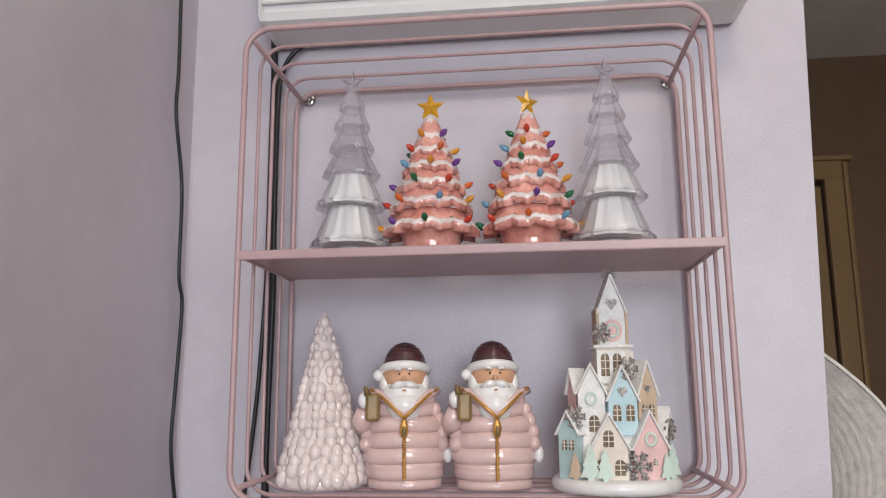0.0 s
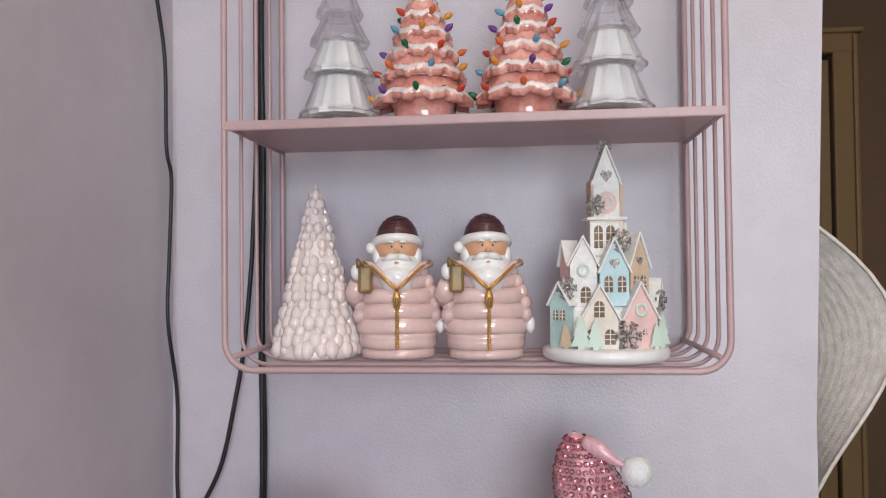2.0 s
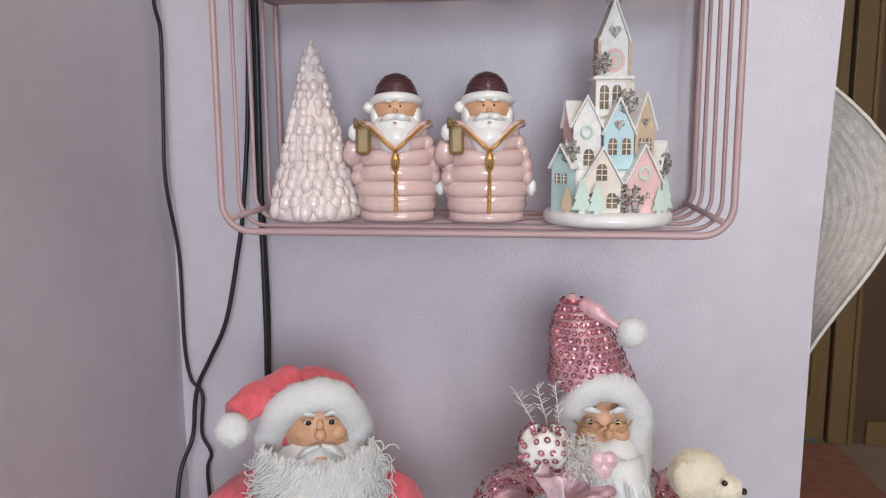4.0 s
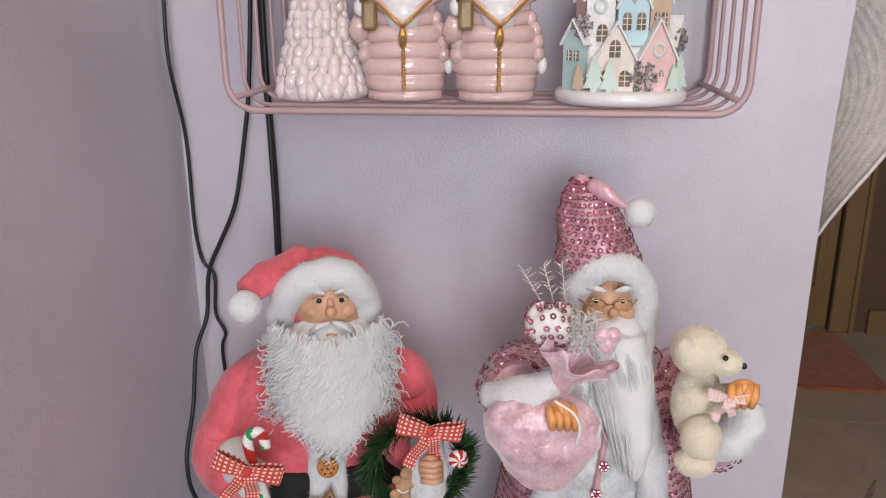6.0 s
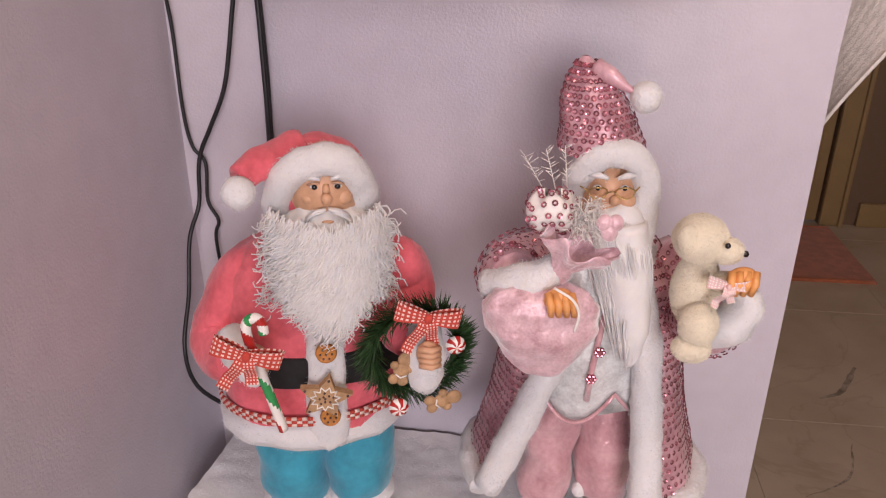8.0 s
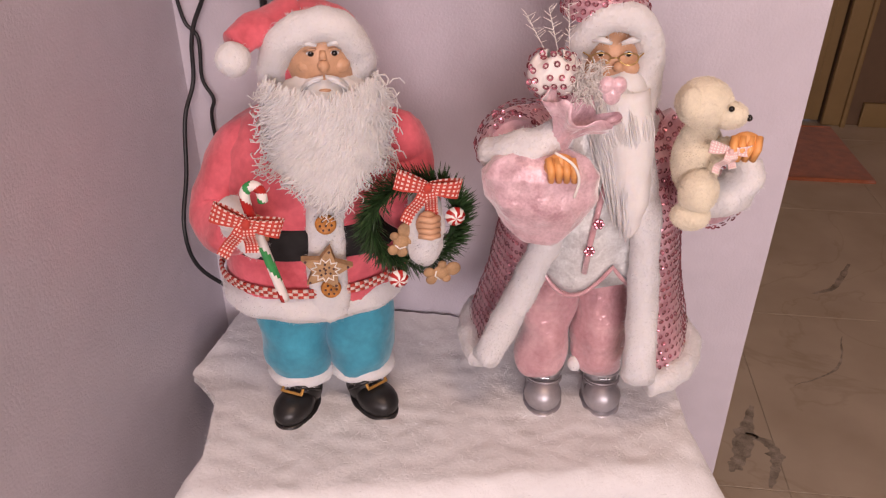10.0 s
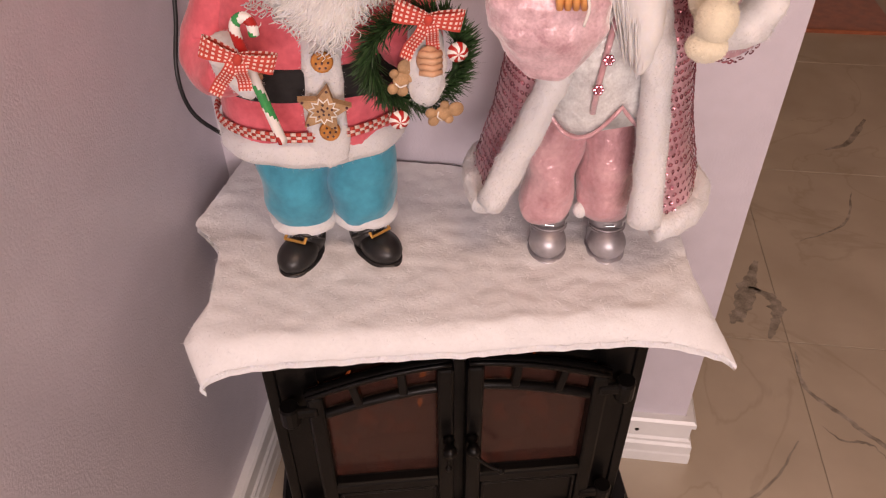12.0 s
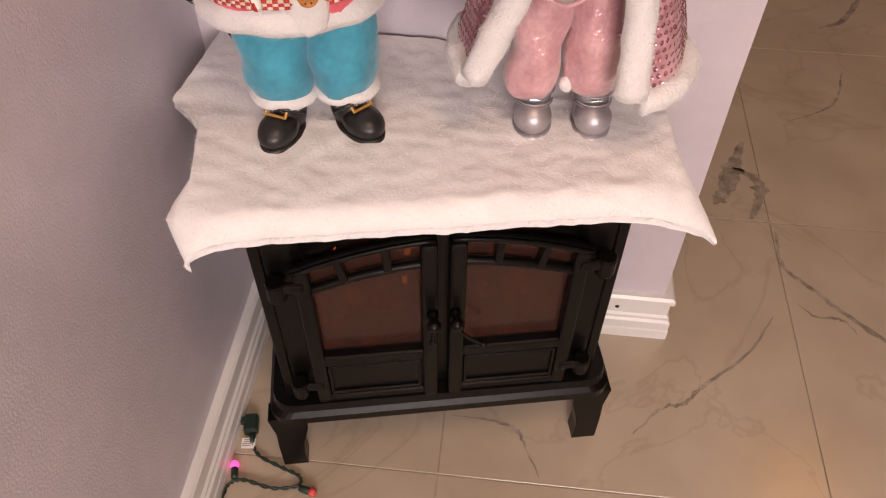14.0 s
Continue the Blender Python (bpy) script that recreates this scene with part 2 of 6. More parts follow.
def marble():
    m = bpy.data.materials.new("polished_marble_tile")
    m.use_nodes = True
    n, l = m.node_tree.nodes, m.node_tree.links
    p = n["Principled BSDF"]
    geo = n.new("ShaderNodeNewGeometry")
    big = n.new("ShaderNodeTexNoise")
    big.inputs["Scale"].default_value, big.inputs["Detail"].default_value, big.inputs["Distortion"].default_value = 2.1, 7, 1.2
    l.new(geo.outputs["Position"], big.inputs["Vector"])
    line = n.new("ShaderNodeMath")
    line.operation = "SUBTRACT"
    line.inputs[1].default_value = 0.5
    l.new(big.outputs["Fac"], line.inputs[0])
    absn = n.new("ShaderNodeMath")
    absn.operation = "ABSOLUTE"
    l.new(line.outputs[0], absn.inputs[0])
    vr = n.new("ShaderNodeValToRGB")
    vr.color_ramp.elements[0].position, vr.color_ramp.elements[1].position = 0.0, 0.012
    vr.color_ramp.elements[0].color, vr.color_ramp.elements[1].color = (0.90, 0.89, 0.87, 1), (1, 1, 1, 1)
    l.new(absn.outputs[0], vr.inputs["Fac"])
    cloud = n.new("ShaderNodeTexNoise")
    cloud.inputs["Scale"].default_value, cloud.inputs["Detail"].default_value = 5, 6
    l.new(geo.outputs["Position"], cloud.inputs["Vector"])
    cr = n.new("ShaderNodeValToRGB")
    cr.color_ramp.elements[0].position, cr.color_ramp.elements[1].position = 0.3, 0.7
    # the warm light on the floor is tinted into this darkened marble colour
    cr.color_ramp.elements[0].color, cr.color_ramp.elements[1].color = (0.42, 0.345, 0.265, 1), (0.51, 0.43, 0.34, 1)
    l.new(cloud.outputs["Fac"], cr.inputs["Fac"])
    mul = n.new("ShaderNodeMix")
    mul.data_type, mul.blend_type = "RGBA", "MULTIPLY"
    mul.inputs["Factor"].default_value = 1.0
    l.new(cr.outputs["Color"], mul.inputs[6])
    l.new(vr.outputs["Color"], mul.inputs[7])
    l.new(mul.outputs[2], p.inputs["Base Color"])
    p.inputs["Roughness"].default_value = 0.2
    return m


MARBLE = marble()

# ---- geometry helpers ----
class Shape:
    """Gathers pieces of geometry, each with its material, into one mesh."""

    def __init__(self):
        self.v, self.f, self.mi, self.sm, self.mats = [], [], [], [], []

    def slot(self, m):
        if m not in self.mats:
            self.mats.append(m)
        return self.mats.index(m)

    def add(self, verts, faces, m, smooth=True, at=None):
        k = len(self.v)
        if at is not None:
            verts = [tuple(at @ Vector(q)) for q in verts]
        self.v.extend(tuple(q) for q in verts)
        i = self.slot(m)
        for f in faces:
            self.f.append(tuple(k + a for a in f))
            self.mi.append(i)
            self.sm.append(smooth)
        return self

    def lathe(self, prof, m, seg=24, at=None, sx=1.0, sy=1.0, ruffle=None, smooth=True, cap=True):
        """prof: (radius, z) from bottom to top; ruffle(i, angle) gives a factor on the radius and a lift."""
        vs, fs = [], []
        for i, (r, z) in enumerate(prof):
            for k in range(seg):
                a = 2 * math.pi * k / seg
                q, dz = ruffle(i, a) if ruffle else (1.0, 0.0)
                vs.append((r * q * sx * math.cos(a), r * q * sy * math.sin(a), z + dz))
        for i in range(len(prof) - 1):
            for k in range(seg):
                j = (k + 1) % seg
                fs.append((i * seg + k, i * seg + j, (i + 1) * seg + j, (i + 1) * seg + k))
        if cap:
            fs.append(tuple(range(seg - 1, -1, -1)))
            fs.append(tuple((len(prof) - 1) * seg + k for k in range(seg)))
        return self.add(vs, fs, m, smooth, at)

    def ball(self, c, r, m, seg=16, rings=10, at=None, rot=None, rough=0.0, freq=60.0, smooth=True):
        if not hasattr(r, "__len__"):
            r = (r, r, r)
        vs, fs = [], []
        mr = rot.to_3x3() if rot is not None else Matrix.Identity(3)
        for i in range(rings + 1):
            ph = math.pi * (0.001 + 0.998 * i / rings)
            for k in range(seg):
                a = 2 * math.pi * k / seg
                q = Vector((math.sin(ph) * math.cos(a) * r[0], math.sin(ph) * math.sin(a) * r[1], -math.cos(ph) * r[2]))
                q = Vector(c) + mr @ q
                if rough:
                    q += (q - Vector(c)).normalized() * rough * noise.noise(q * freq)
                vs.append(q)
        for i in range(rings):
            for k in range(seg):
                j = (k + 1) % seg
                fs.append((i * seg + k, i * seg + j, (i + 1) * seg + j, (i + 1) * seg + k))
        return self.add(vs, fs, m, smooth, at)

    def tube(self, pts, r, m, seg=8, closed=False, at=None, smooth=True, flat=1.0):
        pts = [Vector(p) for p in pts]
        n = len(pts)
        rs = r if hasattr(r, "__len__") else [r] * n
        vs, fs = [], []
        t0 = (pts[1] - pts[0]).normalized()
        up = Vector((0, 0, 1)) if abs(t0.z) < 0.9 else Vector((0, 1, 0))
        nrm = (up - t0 * up.dot(t0)).normalized()
        for i, p in enumerate(pts):
            a, b = (pts[i - 1], pts[(i + 1) % n]) if closed else (pts[max(i - 1, 0)], pts[min(i + 1, n - 1)])
            t = (b - a).normalized()
            nrm = (nrm - t * nrm.dot(t)).normalized()
            bi = t.cross(nrm)
            for k in range(seg):
                an = 2 * math.pi * k / seg
                vs.append(p + nrm * (rs[i] * math.cos(an)) + bi * (rs[i] * flat * math.sin(an)))
        for i in range(n if closed else n - 1):
            for k in range(seg):
                j, q = (k + 1) % seg, (i + 1) % n
                fs.append((i * seg + k, i * seg + j, q * seg + j, q * seg + k))
        if not closed:
            fs.append(tuple(range(seg - 1, -1, -1)))
            fs.append(tuple((n - 1) * seg + k for k in range(seg)))
        return self.add(vs, fs, m, smooth, at)

    def box(self, c, s, m, at=None, bev=0.0):
        x, y, z = (a / 2 for a in s)
        b = min(bev, x * 0.9, y * 0.9, z * 0.9)
        if b <= 0:
            vs = [(i * x, j * y, k * z) for k in (-1, 1) for j in (-1, 1) for i in (-1, 1)]
            fs = [(0, 2, 3, 1), (4, 5, 7, 6), (0, 1, 5, 4), (2, 6, 7, 3), (0, 4, 6, 2), (1, 3, 7, 5)]
        else:
            bm = bmesh.new()
            bmesh.ops.create_cube(bm, size=1, matrix=Matrix.Diagonal((*s, 1)))
            bmesh.ops.bevel(bm, geom=bm.edges[:], offset=b, segments=2, profile=0.5, affect="EDGES")
            bm.verts.index_update()
            vs = [tuple(v.co) for v in bm.verts]
            fs = [tuple(v.index for v in f.verts) for f in bm.faces]
            bm.free()
        return self.add([(c[0] + q[0], c[1] + q[1], c[2] + q[2]) for q in vs], fs, m, False, at)

    def plate(self, poly, th, m, at=None, smooth=False):
        """A flat outline in x and z, th thick along y."""
        n = len(poly)
        vs = [(x, -th / 2, z) for x, z in poly] + [(x, th / 2, z) for x, z in poly]
        fs = [tuple(range(n)), tuple(range(2 * n - 1, n - 1, -1))]
        fs += [(i, n + i, n + (i + 1) % n, (i + 1) % n) for i in range(n)]
        return self.add(vs, fs, m, smooth, at)

    def grid(self, fn, nu, nv, m, at=None, wrap=False):
        vs = [fn(i / nu, j / nv) for j in range(nv + 1) for i in range(nu + (0 if wrap else 1))]
        w = nu if wrap else nu + 1
        fs = []
        for j in range(nv):
            for i in range(nu):
                q = (i + 1) % w
                fs.append((j * w + i, j * w + q, (j + 1) * w + q, (j + 1) * w + i))
        return self.add(vs, fs, m, True, at)

    def fur(self, src, m, n, length=0.007, width=0.0007, droop=0.3, seed=1, wild=0.55):
        """Hairs, thin blades of two faces, over the faces of the material src."""
        rng = np.random.default_rng(seed)
        i = self.slot(src)
        tris = []
        for f, mi in zip(self.f, self.mi):
            if mi == i:
                for k in range(1, len(f) - 1):
                    tris.append((f[0], f[k], f[k + 1]))
        V, T = np.array([tuple(q) for q in self.v]), np.array(tris)
        A, B, C = V[T[:, 0]], V[T[:, 1]], V[T[:, 2]]
        N = np.cross(B - A, C - A)
        ar = np.linalg.norm(N, axis=1) + 1e-12
        pick = rng.choice(len(T), n, p=ar / ar.sum())
        u, v = rng.random((2, n, 1))
        sw = (u + v) > 1
        u, v = np.where(sw, 1 - u, u), np.where(sw, 1 - v, v)
        P = A[pick] + u * (B - A)[pick] + v * (C - A)[pick]
        D = N[pick] / ar[pick][:, None] + rng.normal(0, wild, (n, 3))
        D[:, 2] -= droop * rng.random(n)
        D /= np.linalg.norm(D, axis=1)[:, None]
        L = (length * (0.6 + 0.7 * rng.random(n)))[:, None]
        S = np.cross(D, rng.normal(0, 1, (n, 3)))
        S = S / (np.linalg.norm(S, axis=1)[:, None] + 1e-9) * width
        bend = rng.normal(0, 0.25, (n, 3))
        mid = P + D * L * 0.55
        tip = mid + (D + bend + np.array([0, 0, -droop * 0.6])) * L * 0.45
        k = len(self.v)
        stack = np.stack([P - S, P + S, mid + S * 0.7, mid - S * 0.7, tip], 1).reshape(-1, 3)
        self.v.extend(map(tuple, stack.tolist()))
        s = self.slot(m)
        for a in range(n):
            b = k + a * 5
            self.f.append((b, b + 1, b + 2, b + 3))
            self.f.append((b + 3, b + 2, b + 4))
        self.mi.extend([s] * (2 * n))
        self.sm.extend([True] * (2 * n))
        return self

    def mesh(self, name):
        me = bpy.data.meshes.new(name)
        me.from_pydata([tuple(q) for q in self.v], [], self.f)
        for m in self.mats:
            me.materials.append(m)
        me.polygons.foreach_set("material_index", self.mi)
        me.polygons.foreach_set("use_smooth", self.sm)
        me.update()
        return me

    def thing(self, name, label="", category="", group="", kind="", m=None):
        ob = new(name, self.mesh(name))
        if m is not None:
            ob.matrix_basis = m
        return tagged(ob, label, category, group, kind)

    def part(self, name, parent, label="", m=None):
        ob = new(name, self.mesh(name))
        ob.parent = parent
        if m is not None:
            ob.matrix_basis = m
        return tagged(ob, label)


def holder(name, m, label="", category="", group=""):
    ob = new(name)
    ob.empty_display_size = 0.02
    ob.matrix_basis = m
    return tagged(ob, label, category, group)


def smooth_path(pts, n=8):
    """A Catmull-Rom curve through points."""
    pts = [Vector(p) for p in pts]
    ext = [2 * pts[0] - pts[1]] + pts + [2 * pts[-1] - pts[-2]]
    out = []
    for i in range(1, len(ext) - 2):
        a, b, c, d = ext[i - 1:i + 3]
        for k in range(n):
            t = k / n
            out.append(0.5 * (2 * b + (c - a) * t + (2 * a - 5 * b + 4 * c - d) * t * t + (3 * b - a - 3 * c + d) * t ** 3))
    return out + [pts[-1]]


def star_outline(r1, r2, n=5):
    return [((r1 if k % 2 == 0 else r2) * math.sin(math.pi * k / n), (r1 if k % 2 == 0 else r2) * math.cos(math.pi * k / n)) for k in range(2 * n)]


def star_solid(sh, c, r1, r2, th, m, at=None, n=5):
    pts = star_outline(r1, r2, n)
    vs = [(c[0] + x, c[1], c[2] + z) for x, z in pts] + [(c[0], c[1] - th, c[2]), (c[0], c[1] + th, c[2])]
    k = 2 * n
    fs = []
    for i in range(k):
        j = (i + 1) % k
        fs += [(i, k, j), (j, k + 1, i)]
    return sh.add(vs, fs, m, False, at)

# ---- the room ----
XL, XR = -0.258, 0.453


def slab(name, lo, hi, m, label, category):
    c = [(a + b) / 2 for a, b in zip(lo, hi)]
    return Shape().box((0, 0, 0), [b - a for a, b in zip(lo, hi)], m).thing(name, label, category, kind="structure", m=pose(*c))


# the free end of this wall leans out a little above shoulder height
ends = [(XR, 0.0), (XR - 0.007, 0.55), (XR - 0.007, 1.10), (XR + 0.014, 1.70), (XR + 0.030, 2.6)]
Shape().plate([(XL, 0.0)] + ends + [(XL, 2.6)], 0.11, WALL).thing("wall_back", "lilac painted textured wall behind the wire shelf", "wall", kind="structure", m=pose(0, 0.055, 0))
slab("wall_left", (XL - 0.11, -3.2, 0), (XL, 2.5, 2.6), WALL, "lilac painted textured side wall", "wall")
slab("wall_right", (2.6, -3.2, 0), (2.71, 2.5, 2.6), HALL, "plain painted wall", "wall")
slab("ceiling", (XL - 0.11, -3.31, 2.6), (2.71, 2.5, 2.7), CEIL, "white painted ceiling", "ceiling")
# wall with the window behind the viewer
WX0, WX1, WZ0, WZ1 = 0.07, 1.37, 0.95, 2.15
for n, lo, hi in (("wall_window_left", (XL - 0.11, -3.31, 0), (WX0, -3.2, 2.6)), ("wall_window_right", (WX1, -3.31, 0), (2.71, -3.2, 2.6)),
                  ("wall_window_below", (WX0, -3.31, 0), (WX1, -3.2, WZ0)), ("wall_window_above", (WX0, -3.31, WZ1), (WX1, -3.2, 2.6))):
    slab(n, lo, hi, WALL, "plain painted wall round the window", "wall")
# end wall of the hall with a door opening
DX0, DX1 = 0.55, 1.33
slab("wall_hall_a", (XL - 0.11, 2.3, 0), (DX0, 2.41, 2.6), HALL, "hall wall, its shadow put into dark brown paint", "wall")
slab("wall_hall_b", (DX1, 2.3, 0), (2.71, 2.41, 2.6), HALL, "hall wall, its shadow put into dark brown paint", "wall")
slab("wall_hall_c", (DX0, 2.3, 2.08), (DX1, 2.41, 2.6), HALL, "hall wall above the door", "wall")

# door, casing and baseboard share the paint darkened for shade
door = holder("door_1", pose((DX0 + DX1) / 2, 2.33, 0), "closed cream panelled hall door, darkened in colour for shade", "door")
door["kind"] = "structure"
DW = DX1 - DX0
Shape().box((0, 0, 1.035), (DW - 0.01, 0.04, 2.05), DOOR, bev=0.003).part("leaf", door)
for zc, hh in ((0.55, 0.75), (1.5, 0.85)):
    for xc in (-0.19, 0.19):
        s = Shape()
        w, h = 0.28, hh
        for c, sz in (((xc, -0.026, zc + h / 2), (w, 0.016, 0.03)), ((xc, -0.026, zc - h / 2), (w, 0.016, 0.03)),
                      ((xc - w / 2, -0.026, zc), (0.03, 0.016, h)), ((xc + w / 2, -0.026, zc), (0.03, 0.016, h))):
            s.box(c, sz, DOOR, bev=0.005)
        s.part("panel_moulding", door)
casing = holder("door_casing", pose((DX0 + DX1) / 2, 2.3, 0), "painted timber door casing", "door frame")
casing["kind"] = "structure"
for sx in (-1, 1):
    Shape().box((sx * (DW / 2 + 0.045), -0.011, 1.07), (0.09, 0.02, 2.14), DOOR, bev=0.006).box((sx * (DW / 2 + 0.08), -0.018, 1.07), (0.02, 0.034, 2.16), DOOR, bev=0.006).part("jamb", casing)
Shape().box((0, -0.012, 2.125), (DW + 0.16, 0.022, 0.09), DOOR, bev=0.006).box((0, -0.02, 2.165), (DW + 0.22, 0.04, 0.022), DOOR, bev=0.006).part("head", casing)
Shape().box((0, 0, 0.05), (0.95, 0.02, 0.1), DOOR, bev=0.004).thing("baseboard_hall", "cream hall baseboard, darkened in colour for shade", "baseboard", kind="structure", m=pose(1.95, 2.289, 0))

s = Shape()
s.grid(lambda u, v: (-0.36 + 0.72 * u, -0.25 + 0.5 * v, 0.008 + 0.001 * math.sin(9 * u + 5 * v)), 24, 16, MATORANGE)
s.box((0, 0, 0.003), (0.72, 0.5, 0.006), MATORANGE)
for y in (-0.245, 0.245):
    s.tube([(-0.355 + 0.71 * k / 12, y, 0.007) for k in range(13)], 0.006, MATORANGE, 6)
s.thing("door_mat", "terracotta orange doormat on the tiles before the door", "mat", m=pose(1.0, 1.99, 0.0, 0, 0, 1))

# skirting boards, a stepped profile swept along the walls
PROFILE = [(0, 0), (0.020, 0), (0.020, 0.022), (0.0185, 0.026), (0.0185, 0.045), (0.015, 0.050), (0.015, 0.056), (0.011, 0.060), (0.011, 0.088), (0.016, 0.094), (0.016, 0.103), (0.012, 0.108), (0, 0.108)]


def skirting(name, path, label):
    """path: corners in plan, with the room on the right hand side."""
    pts = [Vector((*p, 0)) for p in path]
    rows = []
    for i, p in enumerate(pts):
        ns = []
        for a, b in ((i - 1, i), (i, i + 1)):
            if 0 <= a and b < len(pts):
                d = (pts[b] - pts[a]).normalized()
                ns.append(Vector((d.y, -d.x, 0)))
        n = ns[0] if len(ns) == 1 else (ns[0] + ns[1]) / (1 + ns[0].dot(ns[1]))
        rows.append([p + n * o + Vector((0, 0, z)) for o, z in PROFILE])
    k = len(PROFILE)
    vs = [q for r in rows for q in r]
    fs = [(i * k + j, (i + 1) * k + j, (i + 1) * k + (j + 1) % k, i * k + (j + 1) % k) for i in range(len(rows) - 1) for j in range(k)]
    fs += [tuple(range(k - 1, -1, -1)), tuple((len(rows) - 1) * k + j for j in range(k))]
    return Shape().add(vs, fs, WHITE_PAINT, False).thing(name, label, "baseboard", kind="structure")


skirting("baseboard_left", [(XL, -3.2), (XL, 0.0)], "white stepped baseboard along the side wall")
sk = skirting("baseboard_back", [(XL + 0.021, 0), (XR, 0), (XR, 0.11)], "white stepped baseboard turning the wall's corner")
Shape().ball((0.375, -0.0112, 0.074), (0.004, 0.001, 0.004), DARK, 10, 6).part("nail_hole", sk)

# ---- wall unit over the shelf ----
unit = holder("wall_unit", pose(0.118, 0, 1.674), "glossy white box-shaped wall unit above the shelf", "wall unit")
Shape().box((0, -0.042, 0.125), (0.545, 0.08, 0.25), WHITE_PAINT, bev=0.012).part("body", unit)
Shape().box((0, -0.085, 0.13), (0.525, 0.006, 0.22), WHITE_PAINT, bev=0.002).part("front_panel", unit)

# ---- pink wire shelf ----
SX0, SX1, SZ0, SZ1, SYF, SYB = -0.124, 0.316, 1.172, 1.617, -0.180, -0.012
shelf = holder("wire_shelf", pose(0, 0, 0), "rose pink wire wall shelf with a solid middle board", "shelf")


def rounded(x0, x1, z0, z1, y, r, n=6):
    out = []
    for cx, cz, a0 in ((x1 - r, z1 - r, 0), (x0 + r, z1 - r, 90), (x0 + r, z0 + r, 180), (x1 - r, z0 + r, 270)):
        for k in range(n + 1):
            a = radians(a0 + 90 * k / n)
            out.append((cx + r * math.cos(a), y, cz + r * math.sin(a)))
    return out


for k in range(5):
    y = SYF + (SYB - SYF) * k / 4
    Shape().tube(rounded(SX0, SX1, SZ0, SZ1, y, 0.026), 0.0031 if k in (0, 4) else 0.0020, PINKWIRE, 8, True).part("wire_loop", shelf)
dr = 0.026 * (1 - math.sqrt(0.5))
for x in (SX0 + dr, SX1 - dr):
    for z in (SZ0 + dr, SZ1 - dr):
        o = 0.004 if z < 1.4 else -0.004
        Shape().tube([(x, SYF, z + o), (x, SYB, z + o)], 0.0028, PINKWIRE, 8).part("corner_rod", shelf)
SHZ = 1.395
Shape().box((0.096, -0.096, SHZ - 0.0015), (SX1 - SX0 - 0.005, SYB - SYF - 0.002, 0.003), PINKWIRE, bev=0.001).box((0.096, SYF - 0.001, SHZ - 0.0035), (SX1 - SX0 + 0.004, 0.004, 0.009), PINKWIRE, bev=0.0015).part("board", shelf, "solid pink metal board")
for x in (SX0, SX1):
    Shape().tube([(x, SYF, SHZ - 0.002), (x, SYB, SHZ - 0.002)], 0.003, PINKWIRE, 8).part("side_rail", shelf)
for x in (-0.112, 0.309):
    Shape().lathe([(0.0085, 0), (0.0085, 0.002), (0.006, 0.0035), (0.004, 0.0036), (0.0038, 0.006), (0.0015, 0.007)], CHROME, 20, pose(0, 0, 0, 90)).thing("wall_screw", "chrome washer screw holding the wire shelf", "screw", "shelf screws", m=pose(x, 0.0, 1.612))

# ---- cords ----
def cord(name, pts, r, label, parent=None):
    s = Shape().tube(smooth_path(pts, 6), r, BLACKCORD, 8)
    return s.thing(name, label, "cable") if parent is None else s.part(name, parent)


thick = cord("power_cord", [(-0.154, -0.012, 1.69), (-0.151, -0.012, 1.593), (-0.148, -0.012, 1.43), (-0.1475, -0.012, 1.358), (-0.149, -0.012, 1.203), (-0.147, -0.012, 1.074), (-0.149, -0.012, 0.979), (-0.152, -0.012, 0.80), (-0.150, -0.012, 0.597)], 0.0042, "thick black power cord hanging behind the shelf")
cord("power_cord", [(-0.085, -0.015, 1.69), (-0.125, -0.018, 1.668), (-0.142, -0.02, 1.63), (-0.144, -0.022, 1.55), (-0.1435, -0.022, 1.45), (-0.143, -0.02, 1.38), (-0.1455, -0.02, 1.2), (-0.146, -0.02, 1.0), (-0.147, -0.02, 0.8), (-0.15, -0.02, 0.6)], 0.003, "black power cord beside the thick one")
cord("thin_cord", [(-0.156, -0.006, 1.69), (-0.155, -0.010, 1.55), (-0.153, -0.016, 1.40), (-0.157, -0.015, 1.309), (-0.161, -0.015, 1.247), (-0.169, -0.015, 1.171), (-0.178, -0.015, 1.12), (-0.194, -0.015, 1.048), (-0.216, -0.015, 1.001), (-0.230, -0.015, 0.974), (-0.236, -0.017, 0.95), (-0.240, -0.02, 0.908), (-0.248, -0.04, 0.871), (-0.249, -0.06, 0.809), (-0.249, -0.09, 0.753), (-0.240, -0.09, 0.70), (-0.205, -0.07, 0.65), (-0.19, -0.05, 0.6)], 0.0026, "thin black cord running down to the stove")
cord("thin_cord", [(-0.252, -0.061, 1.74), (-0.252, -0.056, 1.636), (-0.252, -0.056, 1.581), (-0.252, -0.032, 1.5), (-0.252, -0.028, 1.401), (-0.252, -0.016, 1.364), (-0.252, -0.022, 1.274), (-0.252, -0.025, 1.205), (-0.249, -0.009, 1.12), (-0.249, -0.009, 1.02), (-0.244, -0.008, 0.975), (-0.230, -0.010, 0.956), (-0.232, -0.012, 0.91), (-0.222, -0.012, 0.885), (-0.228, -0.012, 0.86), (-0.222, -0.014, 0.78), (-0.214, -0.016, 0.68), (-0.2, -0.018, 0.6)], 0.0022, "thin wavy black cord in the corner of the walls")

